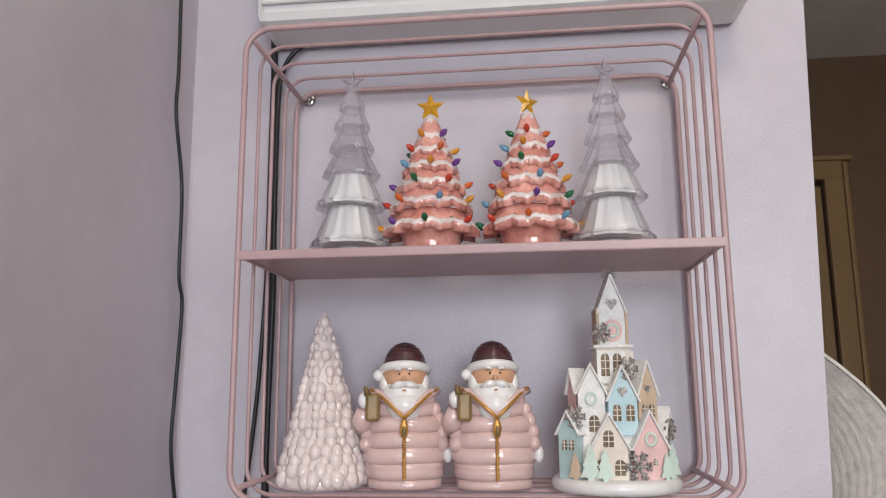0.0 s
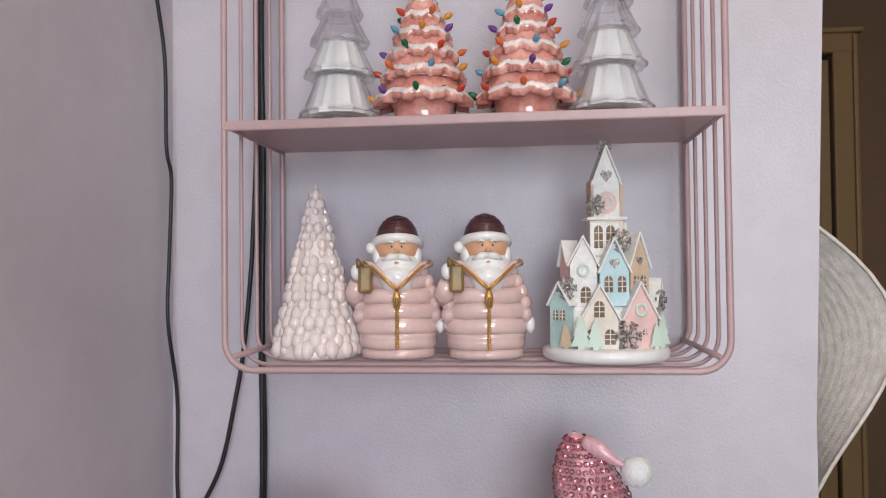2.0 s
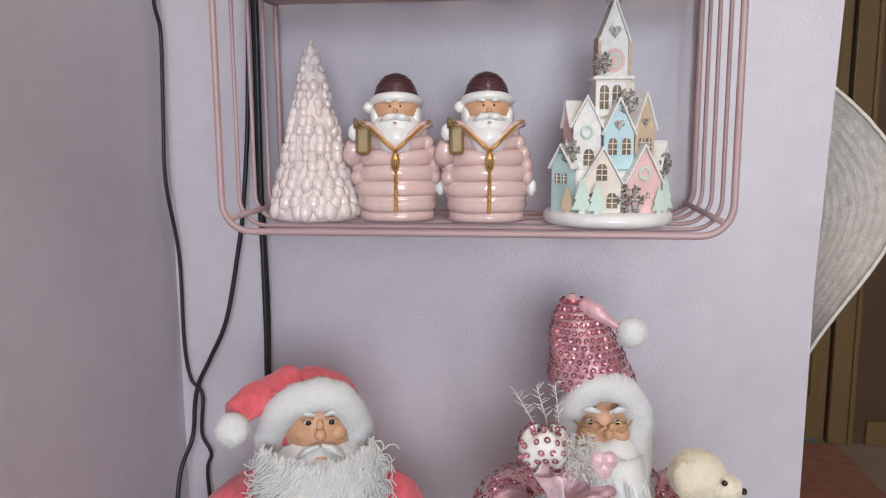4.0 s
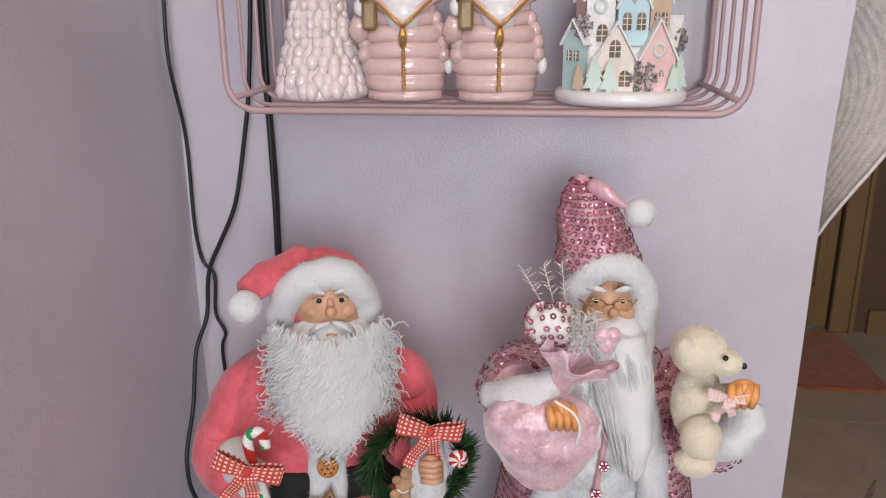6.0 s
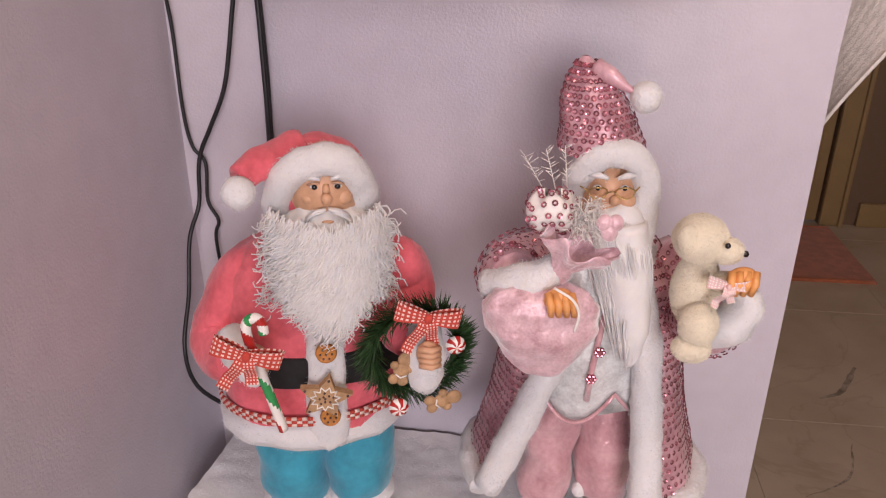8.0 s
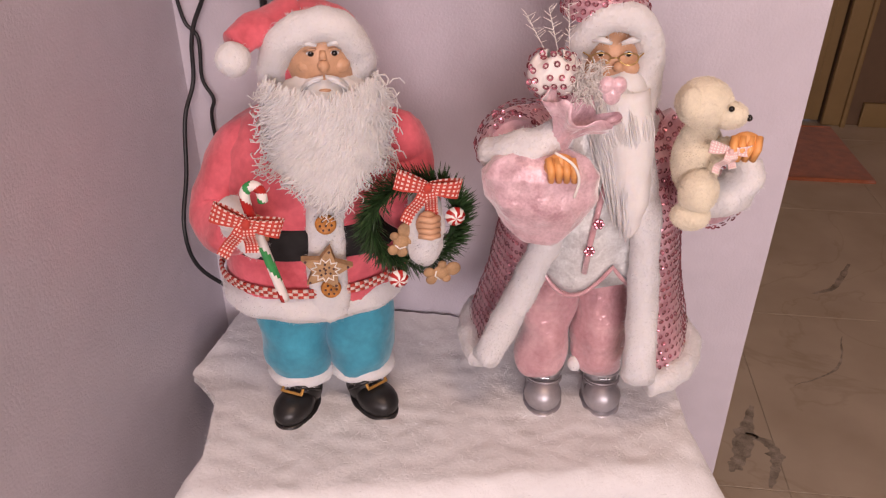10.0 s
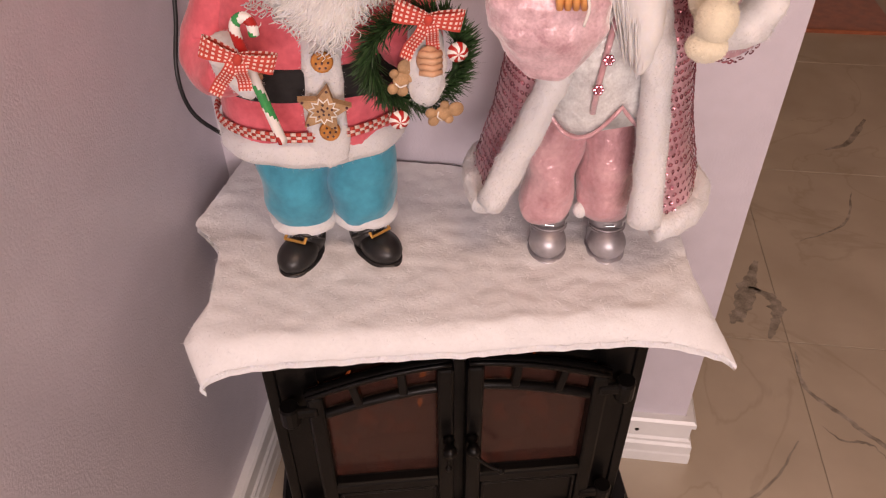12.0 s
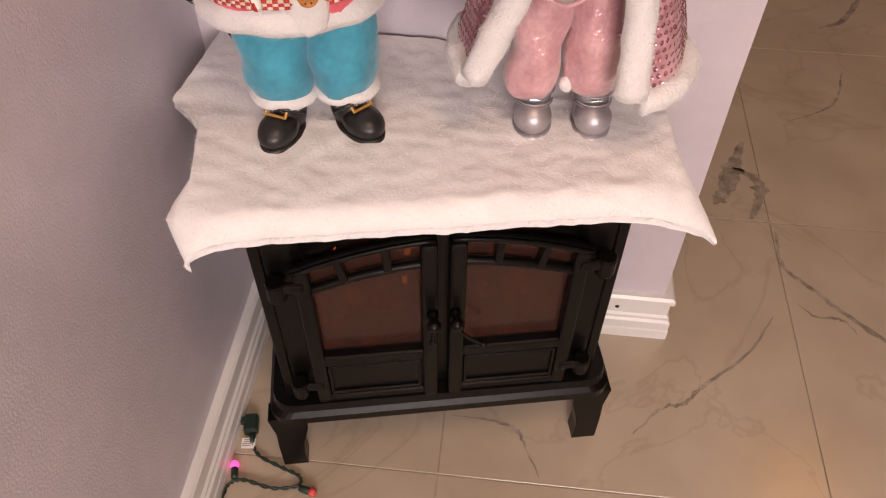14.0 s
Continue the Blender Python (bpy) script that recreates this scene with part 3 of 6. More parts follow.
# ---- hat hanging on the far side of the wall's end ----
def sun_hat(m, label):
    hat = holder("sun_hat", m, label, "hat")
    s = Shape()

    def brim(u, v):
        a = 2 * math.pi * u
        r = 0.085 + 0.145 * v
        ridge = 0.0003 * math.sin(v * 2 * math.pi * 15 + 0.8 * math.sin(3 * a))
        wave = 0.024 * v * v * math.sin(3 * a + 0.7) + 0.012 * v * math.sin(5 * a)
        return (r * math.cos(a) * (1 + 0.04 * v * math.sin(4 * a)), -0.03 * v + wave + ridge, r * math.sin(a) * (1.0 + 0.03 * math.sin(2 * a)))
    s.grid(brim, 72, 56, STRAW, wrap=True)
    s.grid(lambda u, v: (lambda q: (q[0], q[1] + 0.0025, q[2]))(brim(1 - u, v)), 72, 28, STRAW, wrap=True)
    s.tube([brim(k / 72, 1.0) for k in range(72)], 0.0022, STRAW, 6, True)
    s.part("brim", hat)
    Shape().lathe([(0.088, 0.0), (0.086, 0.03), (0.082, 0.07), (0.068, 0.095), (0.04, 0.105), (0.002, 0.107)], STRAW, 32, pose(0, 0, 0, -90), cap=False).part("crown", hat)
    Shape().lathe([(0.0895, 0.002), (0.0885, 0.026)], HATBAND, 32, pose(0, 0, 0, -90), cap=False).part("band", hat, "tan patterned hat band")
    return hat


sun_hat(pose(0.415, 0.245, 1.142, 0, 4, -60) @ Matrix.Scale(1.05, 4), "white woven straw sun hat with a wavy ridged brim")

# ---- ornaments on the middle board ----
def crystal_tree(x, y, yaw, label):
    t = holder("crystal_tree", pose(x, y, SHZ, 0, 0, yaw), label, "ornament", "crystal trees")
    flat = 12
    Shape().lathe([(0.0175, 0), (0.0185, 0.002), (0.0175, 0.006), (0.0155, 0.018)], GLASSM, flat, smooth=False).part("base", t)
    Shape().lathe([(0.012, 0.002), (0.0115, 0.016)], GLEAM, flat, smooth=False).part("foot_core", t)
    z, tiers = 0.014, [(0.0400, 0.021, 0.047), (0.0345, 0.018, 0.038), (0.0285, 0.0145, 0.033), (0.0225, 0.0115, 0.029), (0.0180, 0.0085, 0.026), (0.0130, 0.004, 0.026)]
    for i, (r0, r1, h) in enumerate(tiers):
        rim = lambda k, a: (1.0 + (0.045 if k in (1, 2) else 0.03) * math.cos(flat * a), 0)
        Shape().lathe([(r0 * 0.62, z + 0.002), (r0, z), (r0 * 1.02, z + 0.004), (r0 * 0.92, z + 0.0085), (r1, z + h)], GLASSM, flat * 2, ruffle=rim, smooth=False).part("tier", t)
        # added white core in the lower tiers, in place of inner reflections
        if i < 2:
            Shape().lathe([(r0 * 0.74, z + 0.004), (r0 * 0.76, z + 0.008), (r0 * 0.66, z + 0.011), (r1 * 0.86, z + h * 0.9)], GLEAM, flat * 2, ruffle=lambda k, a: (1 + 0.05 * math.cos(flat * a) + 0.04 * math.sin(5 * a + k), 0), smooth=False).part("core", t, "white core imitating reflections inside the tier")
        z += h - 0.005
    star_solid(Shape(), (0, 0, z + 0.012), 0.0135, 0.006, 0.004, GLASSM).part("star", t)
    return t


def bulb(parent, x, y, z, a, m, size=1.0):
    q = Matrix.Translation((x, y, z)) @ Matrix.Rotation(a, 4, "Z") @ Matrix.Rotation(radians(62), 4, "Y")
    Shape().lathe([(0.0016, -0.003), (0.0019, 0), (0.0031, 0.0025), (0.0033, 0.0045), (0.0022, 0.0075), (0.0004, 0.0098)], m, 10).part("bulb", parent, m=q @ Matrix.Scale(size, 4))


def ceramic_tree(x, y, yaw, seed, label):
    rng = random.Random(seed)
    t = holder("ceramic_tree", pose(x, y, SHZ, 0, 0, yaw), label, "ornament", "ceramic trees")
    Shape().lathe([(0.030, 0), (0.0305, 0.002), (0.0285, 0.006), (0.0295, 0.022), (0.038, 0.030), (0.036, 0.035)], CORALG, 40).part("pot", t, "coral glazed pot")
    tiers = [(0.047, 0.024), (0.0405, 0.047), (0.0345, 0.067), (0.028, 0.086), (0.0215, 0.103), (0.0145, 0.119)]
    for i, (r, z) in enumerate(tiers):
        nxt = tiers[i + 1][0] if i < 5 else 0.009
        ph, nn = rng.random() * 6, 11 - i

        def ruf(k, a, ph=ph, nn=nn):
            e = math.cos(nn * a + ph) + 0.5 * math.sin(2.3 * nn * a + ph)
            f = (1.0, 1.0, 0.8, 0.5, 0.2, 0.0)[k]
            rib = 0.02 * math.cos(46 * a + 2 * k) * (k > 0 and k < 4)
            return 1 + 0.035 * e * f + rib, -0.0018 * e * f
        Shape().lathe([(r * 0.72, z + 0.001), (r, z), (r * 1.0, z + 0.0055)], CORALG, 110, ruffle=ruf, cap=False).lathe(
            [(r * 0.90, z + 0.011), (r * 0.80, z + 0.016), (nxt * 0.82, z + 0.026)], CORALG, 110, ruffle=ruf, cap=False).lathe(
            [(r * 1.0, z + 0.0055), (r * 1.003, z + 0.0075), (r * 0.955, z + 0.0105), (r * 0.90, z + 0.011)], SNOWG, 110, ruffle=ruf, cap=False).part("tier", t, "scalloped coral tier edged with white snow")
        Shape().lathe([(nxt * 0.97, z + 0.0225), (nxt * 0.7, z + 0.030)], SNOWG, 60, ruffle=lambda k, a: (1 + 0.03 * math.cos(17 * a), 0), cap=False).part("snow_cap", t)
        count = (8, 7, 6, 6, 5, 4)[i]
        for k in range(count):
            a = 2 * math.pi * (k + 0.5 * (i % 2) + 0.22 * rng.random()) / count
            rr = r * 1.0
            bulb(t, rr * math.cos(a), rr * math.sin(a), z + 0.009 - 0.002 * rng.random(), a, BULBS[(k * 5 + i * 2 + seed) % 6])
    Shape().lathe([(0.010, 0.136), (0.006, 0.147), (0.003, 0.150)], SNOWG, 20).part("tip", t)
    star_solid(Shape(), (0, 0, 0.161), 0.0155, 0.0068, 0.0045, YELLOWSTAR).part("star", t, "amber plastic star")
    return t


crystal_tree(-0.036, -0.100, 5, "clear faceted crystal tree with a star, standing on the board")
crystal_tree(0.228, -0.098, 20, "clear faceted crystal tree with a star, standing on the board")
ceramic_tree(0.048, -0.105, 0, 1, "coral pink ceramic tree with coloured bulbs and amber star")
ceramic_tree(0.148, -0.105, 40, 4, "coral pink ceramic tree with coloured bulbs and amber star")

# ---- ornaments on the bottom wires ----
BZ = SZ0 + 0.0035


def bumpy_tree(x, y):
    t = holder("blush_tree", pose(x + 0.004, y, BZ) @ Matrix.Diagonal((0.94, 0.94, 1.0, 1)), "glossy blush white ceramic tree covered in leaf bumps", "ornament")
    prof = [(0.043, 0.0), (0.045, 0.004), (0.042, 0.012)] + [(0.042 - 0.0375 * k / 12, 0.012 + 0.150 * k / 12) for k in range(1, 13)] + [(0.0025, 0.168), (0.0004, 0.172)]
    Shape().lathe(prof, BLUSH, 40).part("cone", t)
    s = Shape()
    rng = random.Random(5)
    for i in range(19):
        z = 0.010 + 0.150 * i / 18
        r = 0.042 - 0.0375 * (z - 0.012) / 0.15
        n = max(5, int(2 * math.pi * r / 0.0125))
        for k in range(n):
            a = 2 * math.pi * (k + 0.5 * (i % 2) + rng.uniform(-0.3, 0.3)) / n
            q = rng.uniform(0.75, 1.35) * (0.62 + 0.38 * r / 0.042)
            c = (r * math.cos(a), r * math.sin(a), z)
            rot = (Matrix.Rotation(a, 4, "Z") @ Matrix.Rotation(radians(-22), 4, "Y"))
            s.ball(c, (0.0056 * q, 0.0060 * q, 0.0074 * q), BLUSH, 8, 6, rot=rot)
    tagged(s.part("leaf_relief", t), kind="stuff")
    return t


bumpy_tree(-0.066, -0.098)


def jar_figure(x, y, label):
    """A glazed biscuit jar in the form of a bearded figure in a puffer jacket, one plain mesh."""
    s = Shape()
    prof = [(0.036, 0.0), (0.038, 0.002), (0.0375, 0.009)]
    s.lathe(prof, BLUSHCOAT, 60, ruffle=lambda k, a: (1 + 0.012 * math.cos(40 * a), 0), sy=0.86)
    z, radii = 0.009, [0.0405, 0.0435, 0.0440, 0.0425, 0.0375, 0.0295]
    for i, r in enumerate(radii):
        h = 0.0148
        s.lathe([(r * 0.94, z), (r * 0.99, z + h * 0.25), (r, z + h * 0.5), (r * 0.985, z + h * 0.75), ((radii[i + 1] if i < 5 else 0.022) * 0.95, z + h)], BLUSHCOAT, 40, sy=0.86, ruffle=lambda k, a, i=i: (1 + 0.012 * math.sin(5 * a + i * 2), 0.0006 * math.sin(4 * a + i)))
        z += h
    # collar, sleeves, mittens
    for sx in (-1, 1):
        for k in range(5):
            q = k / 4
            s.ball((sx * (0.025 + 0.0135 * math.sin(1.7 * q)), -0.006 - 0.006 * q, 0.084 - 0.042 * q), (0.0075, 0.0125, 0.0085), BLUSHCOAT, 16, 10)
        s.tube([(sx * 0.034, -0.016, 0.092), (sx * 0.026, -0.024, 0.090), (sx * 0.012, -0.034, 0.079), (0, -0.0395, 0.068)], [0.004, 0.0045, 0.004, 0.003], BLUSHCOAT, 8)
        s.tube([(sx * 0.033, -0.0205, 0.0935), (sx * 0.024, -0.030, 0.088), (sx * 0.011, -0.0395, 0.077), (0, -0.0428, 0.067)], 0.0017, GOLD, 6)
        for k in range(12):
            q = k / 11
            s.ball((sx * 0.033 * (1 - q), -0.0215 - 0.0225 * q, 0.0945 - 0.0265 * q), 0.0014, GOLD, 6, 4)
    s.ball((0.0435, -0.013, 0.032), (0.0050, 0.006, 0.0085), WHITEGLAZE, 12, 8)
    s.ball((-0.040, -0.030, 0.084), (0.006, 0.006, 0.008), WHITEGLAZE, 12, 8)
    s.tube([(-0.040, -0.012, 0.058), (-0.043, -0.022, 0.064), (-0.040, -0.029, 0.074)], [0.010, 0.0095, 0.0075], BLUSHCOAT, 12)
    # bottle in one mitten
    s.box((-0.031, -0.036, 0.077), (0.014, 0.009, 0.026), DULLGOLD, bev=0.003).lathe([(0.004, 0), (0.002, 0.007), (0.0005, 0.009)], DULLGOLD, 10, pose(-0.036, -0.036, 0.089, 0, -20))
    # zip
    for k in range(26):
        zz = 0.011 + 0.0023 * k
        r = float(np.interp(zz, [0.01, 0.03, 0.05, 0.07], [0.0375, 0.0388, 0.0388, 0.039]))
        s.ball((0.0, -r, zz), (0.0022, 0.0018, 0.0013), GOLD, 8, 4)
    s.ball((0, -0.0415, 0.057), (0.0042, 0.0025, 0.0095), GOLD, 14, 8)
    s.ball((0, -0.0432, 0.055), (0.0022, 0.0018, 0.0055), DULLGOLD, 10, 6)
    # beard, face, hat band, knitted cap
    s.ball((0, -0.010, 0.087), (0.0255, 0.0260, 0.0195), WHITEGLAZE, 32, 18, rough=0.0014, freq=160)
    s.ball((0, -0.024, 0.078), (0.0180, 0.0165, 0.0160), WHITEGLAZE, 24, 14, rough=0.0012, freq=160)
    s.ball((0, -0.007, 0.1045), (0.0240, 0.0240, 0.0170), SKIN, 28, 16)
    for sx in (-1, 1):
        s.ball((sx * 0.0195, -0.009, 0.0985), (0.0065, 0.0130, 0.0120), WHITEGLAZE, 14, 10, rough=0.001, freq=200)
        s.tube([(0, -0.0325, 0.0990), (sx * 0.007, -0.0330, 0.0985), (sx * 0.0145, -0.0285, 0.0950)], [0.0032, 0.0036, 0.0014], WHITEGLAZE, 8)
        s.ball((sx * 0.0050, -0.0300, 0.1085), 0.0010, DARK, 8, 6)
        s.tube([(sx * 0.0030, -0.0305, 0.1125), (sx * 0.0065, -0.0300, 0.1135), (sx * 0.0100, -0.0280, 0.1125)], 0.0012, WHITEGLAZE, 6)
    s.ball((0, -0.0318, 0.1040), (0.0029, 0.0032, 0.0027), SKIN, 10, 6)
    s.ball((0, -0.0372, 0.0930), (0.0022, 0.0012, 0.0012), SKIN, 8, 5)
    s.tube([(0.0228 * math.cos(a), -0.003 + 0.0240 * math.sin(a), 0.1120 - 0.0055 * math.sin(a)) for a in (2 * math.pi * k / 28 for k in range(28))], 0.0046, WHITEGLAZE, 10, True)
    s.ball((-0.0270, -0.008, 0.1075), 0.0058, WHITEGLAZE, 12, 8)
    cap = [(0.0222, 0.1125), (0.0214, 0.120), (0.0190, 0.1275), (0.0148, 0.1340), (0.0090, 0.1385), (0.0025, 0.1405)]
    s.lathe(cap, PLUM, 48, pose(0, -0.002, 0), ruffle=lambda k, a: (1 + 0.012 * math.cos(36 * a), -0.0035 * math.sin(a) * (k < 3)))
    for k in range(7):
        zz = 0.1165 + 0.0034 * k
        rr = float(np.interp(zz, [c[1] for c in cap], [c[0] for c in cap]))
        s.tube([(rr * math.cos(a), -0.002 + rr * math.sin(a), zz - 0.003 * math.sin(a) * (k < 4)) for a in (2 * math.pi * j / 28 for j in range(28))], 0.0007, PLUM, 6, True)
    return s.thing("figure_jar", label, "jar", "figure jars", m=pose(x, y, BZ, 0, 0, 8) @ Matrix.Diagonal((0.95, 0.95, 0.985, 1)))


jar_figure(0.020, -0.098, "glazed figure jar in pale pink quilted jacket with gold zip")
jar_figure(0.1065, -0.101, "glazed figure jar in pale pink quilted jacket with gold zip")


def arch(w, h, n=6):
    return [(-w / 2, 0), (w / 2, 0)] + [(w / 2 * math.cos(a), h - w / 2 + w / 2 * math.sin(a)) for a in (math.pi * k / n for k in range(n + 1))]


def card_house(parent, x, y, z, w, d, hw, hr, yaw, m, windows=(), motif=None, roof=True):
    """A small card house: gabled body, two roof boards, windows of bars."""
    q = pose(x, y, z, 0, 0, yaw)
    s = Shape()
    gable = [(-w / 2, 0), (w / 2, 0), (w / 2, hw), (0, hw + hr), (-w / 2, hw)]
    s.plate(gable, d, m)
    b = s.part("house", parent, m=q)
    if roof:
        L, ang = math.hypot(w / 2, hr), math.atan2(hr, w / 2)
        for sx in (-1, 1):
            Shape().box((0, 0, 0), (L + 0.006, d + 0.006, 0.0018), WHITECARD, bev=0.0006).part("roof", b, m=pose(sx * (w / 4 + 0.001), 0, hw + hr / 2 + 0.0008, 0, math.degrees(ang) * sx, 0))
    for wx, wz, ww, wh in windows:
        s = Shape().plate([(wx + a, wz + c) for a, c in arch(ww, wh)], 0.0008, WINDARK, pose(0, -d / 2 - 0.0004, 0))
        s.box((wx, -d / 2 - 0.001, wz + wh / 2), (0.0008, 0.0012, wh), CREAMCARD)
        for k in (1, 2):
            s.box((wx, -d / 2 - 0.001, wz + wh * k / 3), (ww, 0.0012, 0.0007), CREAMCARD)
        s.part("window", b)
    if motif:
        kind, mx, mz, r = motif
        if kind == "ring":
            Shape().tube([(mx + r * math.cos(a), -d / 2 - 0.0012, mz + r * math.sin(a)) for a in (2 * math.pi * k / 16 for k in range(16))], 0.0014, MINT, 6, True).part("wreath", b)
        else:
            pts = [(mx + r * 0.062 * 16 * math.sin(a) ** 3 / 1.0, mz + r * 0.062 * (13 * math.cos(a) - 5 * math.cos(2 * a) - 2 * math.cos(3 * a) - math.cos(4 * a))) for a in (-2 * math.pi * k / 24 for k in range(24))]
            Shape().plate(pts, 0.0012, GLITTER, pose(0, -d / 2 - 0.0006, 0)).part("heart", b)
    return b


def snowflake(parent, x, y, z, r, yaw):
    s = Shape()
    for k in range(6):
        a = math.pi * k / 3
        dx, dz = math.cos(a), math.sin(a)
        s.tube([(0, 0, 0), (dx * r, 0, dz * r)], 0.0013, GLITTER, 6)
        for f in (0.5, 0.78):
            for sg in (-0.9, 0.9):
                s.tube([(dx * r * f, 0, dz * r * f), (dx * r * f + 0.35 * r * math.cos(a + sg), 0, dz * r * f + 0.35 * r * math.sin(a + sg))], 0.001, GLITTER, 6)
    s.ball((0, 0, 0), 0.002, GLITTER, 8, 6)
    s.part("snowflake", parent, "silver glitter snowflake", m=pose(x, y, z, 0, 0, yaw))


def fir(parent, x, y, z, h, m, yaw=0):
    pts = [(-0.12, 0), (0.12, 0), (0.12, 0.1), (0.42, 0.1), (0.22, 0.4), (0.32, 0.4), (0.14, 0.7), (0.2, 0.7), (0, 1), (-0.2, 0.7), (-0.14, 0.7), (-0.32, 0.4), (-0.22, 0.4), (-0.42, 0.1), (-0.12, 0.1)]
    Shape().plate([(a * h * 0.8, b * h) for a, b in pts], 0.0014, m).part("fir", parent, m=pose(x, y, z, 0, 0, yaw))


def village(x, y):
    t = holder("card_village", pose(x, y, BZ, 0, 0, 5) @ Matrix.Diagonal((0.93, 0.93, 1.06, 1)), "pastel card village tower with glitter snow on a white base", "ornament")
    Shape().lathe([(0.060, 0), (0.0635, 0.003), (0.0635, 0.008), (0.060, 0.011), (0.002, 0.0115)], WHITEGLAZE, 48, ruffle=lambda k, a: (1 + 0.01 * math.sin(5 * a), 0)).part("base", t, "white round base")
    z = 0.011
    Shape().box((0, 0, 0.018), (0.074, 0.060, 0.036), WHITECARD, pose(0, 0, z), bev=0.003).part("lower_block", t)
    Shape().box((0, 0.004, 0.055), (0.056, 0.046, 0.046), WHITECARD, pose(0, 0, z), bev=0.003).part("middle_block", t)
    for hx, hy, w, hw, hr, yw, m, wins, mo in (
            (-0.046, -0.020, 0.022, 0.038, 0.016, -40, TEALCARD, ((-0.004, 0.024, 0.005, 0.009), (0.004, 0.024, 0.005, 0.009)), None),
            (-0.012, -0.034, 0.034, 0.026, 0.026, -4, CREAMCARD, ((-0.001, 0.027, 0.010, 0.014), (0.009, 0.004, 0.010, 0.013), (-0.009, 0.004, 0.009, 0.013)), None),
            (0.026, -0.032, 0.033, 0.026, 0.028, 8, PINKCARD, ((0.004, 0.012, 0.004, 0.005),), ("ring", 0.0, 0.033, 0.005)),
            (0.046, -0.008, 0.024, 0.036, 0.020, 60, WHITECARD, ((0.0, 0.018, 0.007, 0.011),), None)):
        card_house(t, hx, hy, z, w, 0.012, hw, hr, yw, m, wins, mo)
    z2 = z + 0.036
    for hx, hy, w, hw, hr, yw, m, wins, mo in (
            (-0.025, -0.021, 0.026, 0.036, 0.022, -10, WHITECARD, ((0.002, 0.003, 0.010, 0.014),), ("ring", 0.0, 0.031, 0.005)),
            (0.003, -0.027, 0.028, 0.030, 0.026, 2, BLUECARD, ((-0.006, 0.012, 0.008, 0.014), (0.007, 0.012, 0.008, 0.014)), ("heart", 0, 0.037, 0.005)),
            (0.027, -0.019, 0.021, 0.034, 0.026, 22, TANCARD, ((-0.004, 0.014, 0.006, 0.012), (0.004, 0.014, 0.006, 0.012)), ("heart", 0, 0.039, 0.004)),
            (-0.036, 0.0, 0.02, 0.036, 0.018, -75, PINKCARD, (), None)):
        card_house(t, hx, hy, z2, w, 0.012, hw, hr, yw, m, wins, mo)
    z3 = z + 0.072
    Shape().box((0, 0.002, 0.02), (0.034, 0.030, 0.044), CREAMCARD, pose(0, 0, z3), bev=0.001).part("tower_block", t)
    card_house(t, -0.003, -0.0145, z3 + 0.008, 0.028, 0.004, 0.028, 0.0001, 0, WHITECARD, ((-0.006, 0.006, 0.0085, 0.020), (0.006, 0.006, 0.0085, 0.020)), None, False)
    card_house(t, 0.0185, 0.0, z3 + 0.008, 0.022, 0.004, 0.028, 0.0001, 90, CREAMCARD, ((-0.0045, 0.008, 0.006, 0.018), (0.0045, 0.008, 0.006, 0.018)), None, False)
    Shape().box((0, 0.001, 0), (0.040, 0.036, 0.003), WHITECARD, pose(0, 0, z3 + 0.040), bev=0.001).part("ledge", t)
    top = card_house(t, 0, -0.002, z3 + 0.041, 0.026, 0.024, 0.030, 0.030, 0, WHITECARD, (), ("heart", 0, 0.037, 0.006))
    Shape().plate([(0.010 * math.cos(a), 0.013 + 0.010 * math.sin(a)) for a in (2 * math.pi * k / 20 for k in range(20))], 0.001, PINKCARD, pose(0, -0.0126, 0)).part("pink_disc", top)
    Shape().tube([(0.0055 * math.cos(a), -0.0136, 0.013 + 0.0055 * math.sin(a)) for a in (2 * math.pi * k / 16 for k in range(16))], 0.0014, MINT, 6, True).part("wreath", top)
    for sx in (-1, 1):
        Shape().box((0, 0, 0), (0.003, 0.028, 0.034), TANCARD, bev=0.0005).part("corner_board", top, m=pose(sx * 0.0145, 0, 0.016))
    snowflake(t, 0, -0.004, z3 + 0.104, 0.007, 0)
    snowflake(t, -0.012, -0.018, z3 + 0.052, 0.009, -10)
    snowflake(t, 0.010, -0.032, z2 + 0.056, 0.010, 10)
    snowflake(t, 0.014, -0.042, z + 0.011, 0.0125, 5)
    snowflake(t, -0.043, -0.030, z + 0.052, 0.010, -25)
    snowflake(t, 0.052, -0.016, z + 0.040, 0.009, 40)
    for fx, fy, h, m, yw in ((-0.032, -0.044, 0.030, MINT, -15), (-0.019, -0.048, 0.026, MINT, -5), (0.049, -0.030, 0.030, MINT, 30), (-0.045, -0.034, 0.022, TANCARD, -30), (0.041, -0.040, 0.022, MINT, 20)):
        fir(t, fx, fy, z, h, m, yw)
    return t


village(0.220, -0.108)

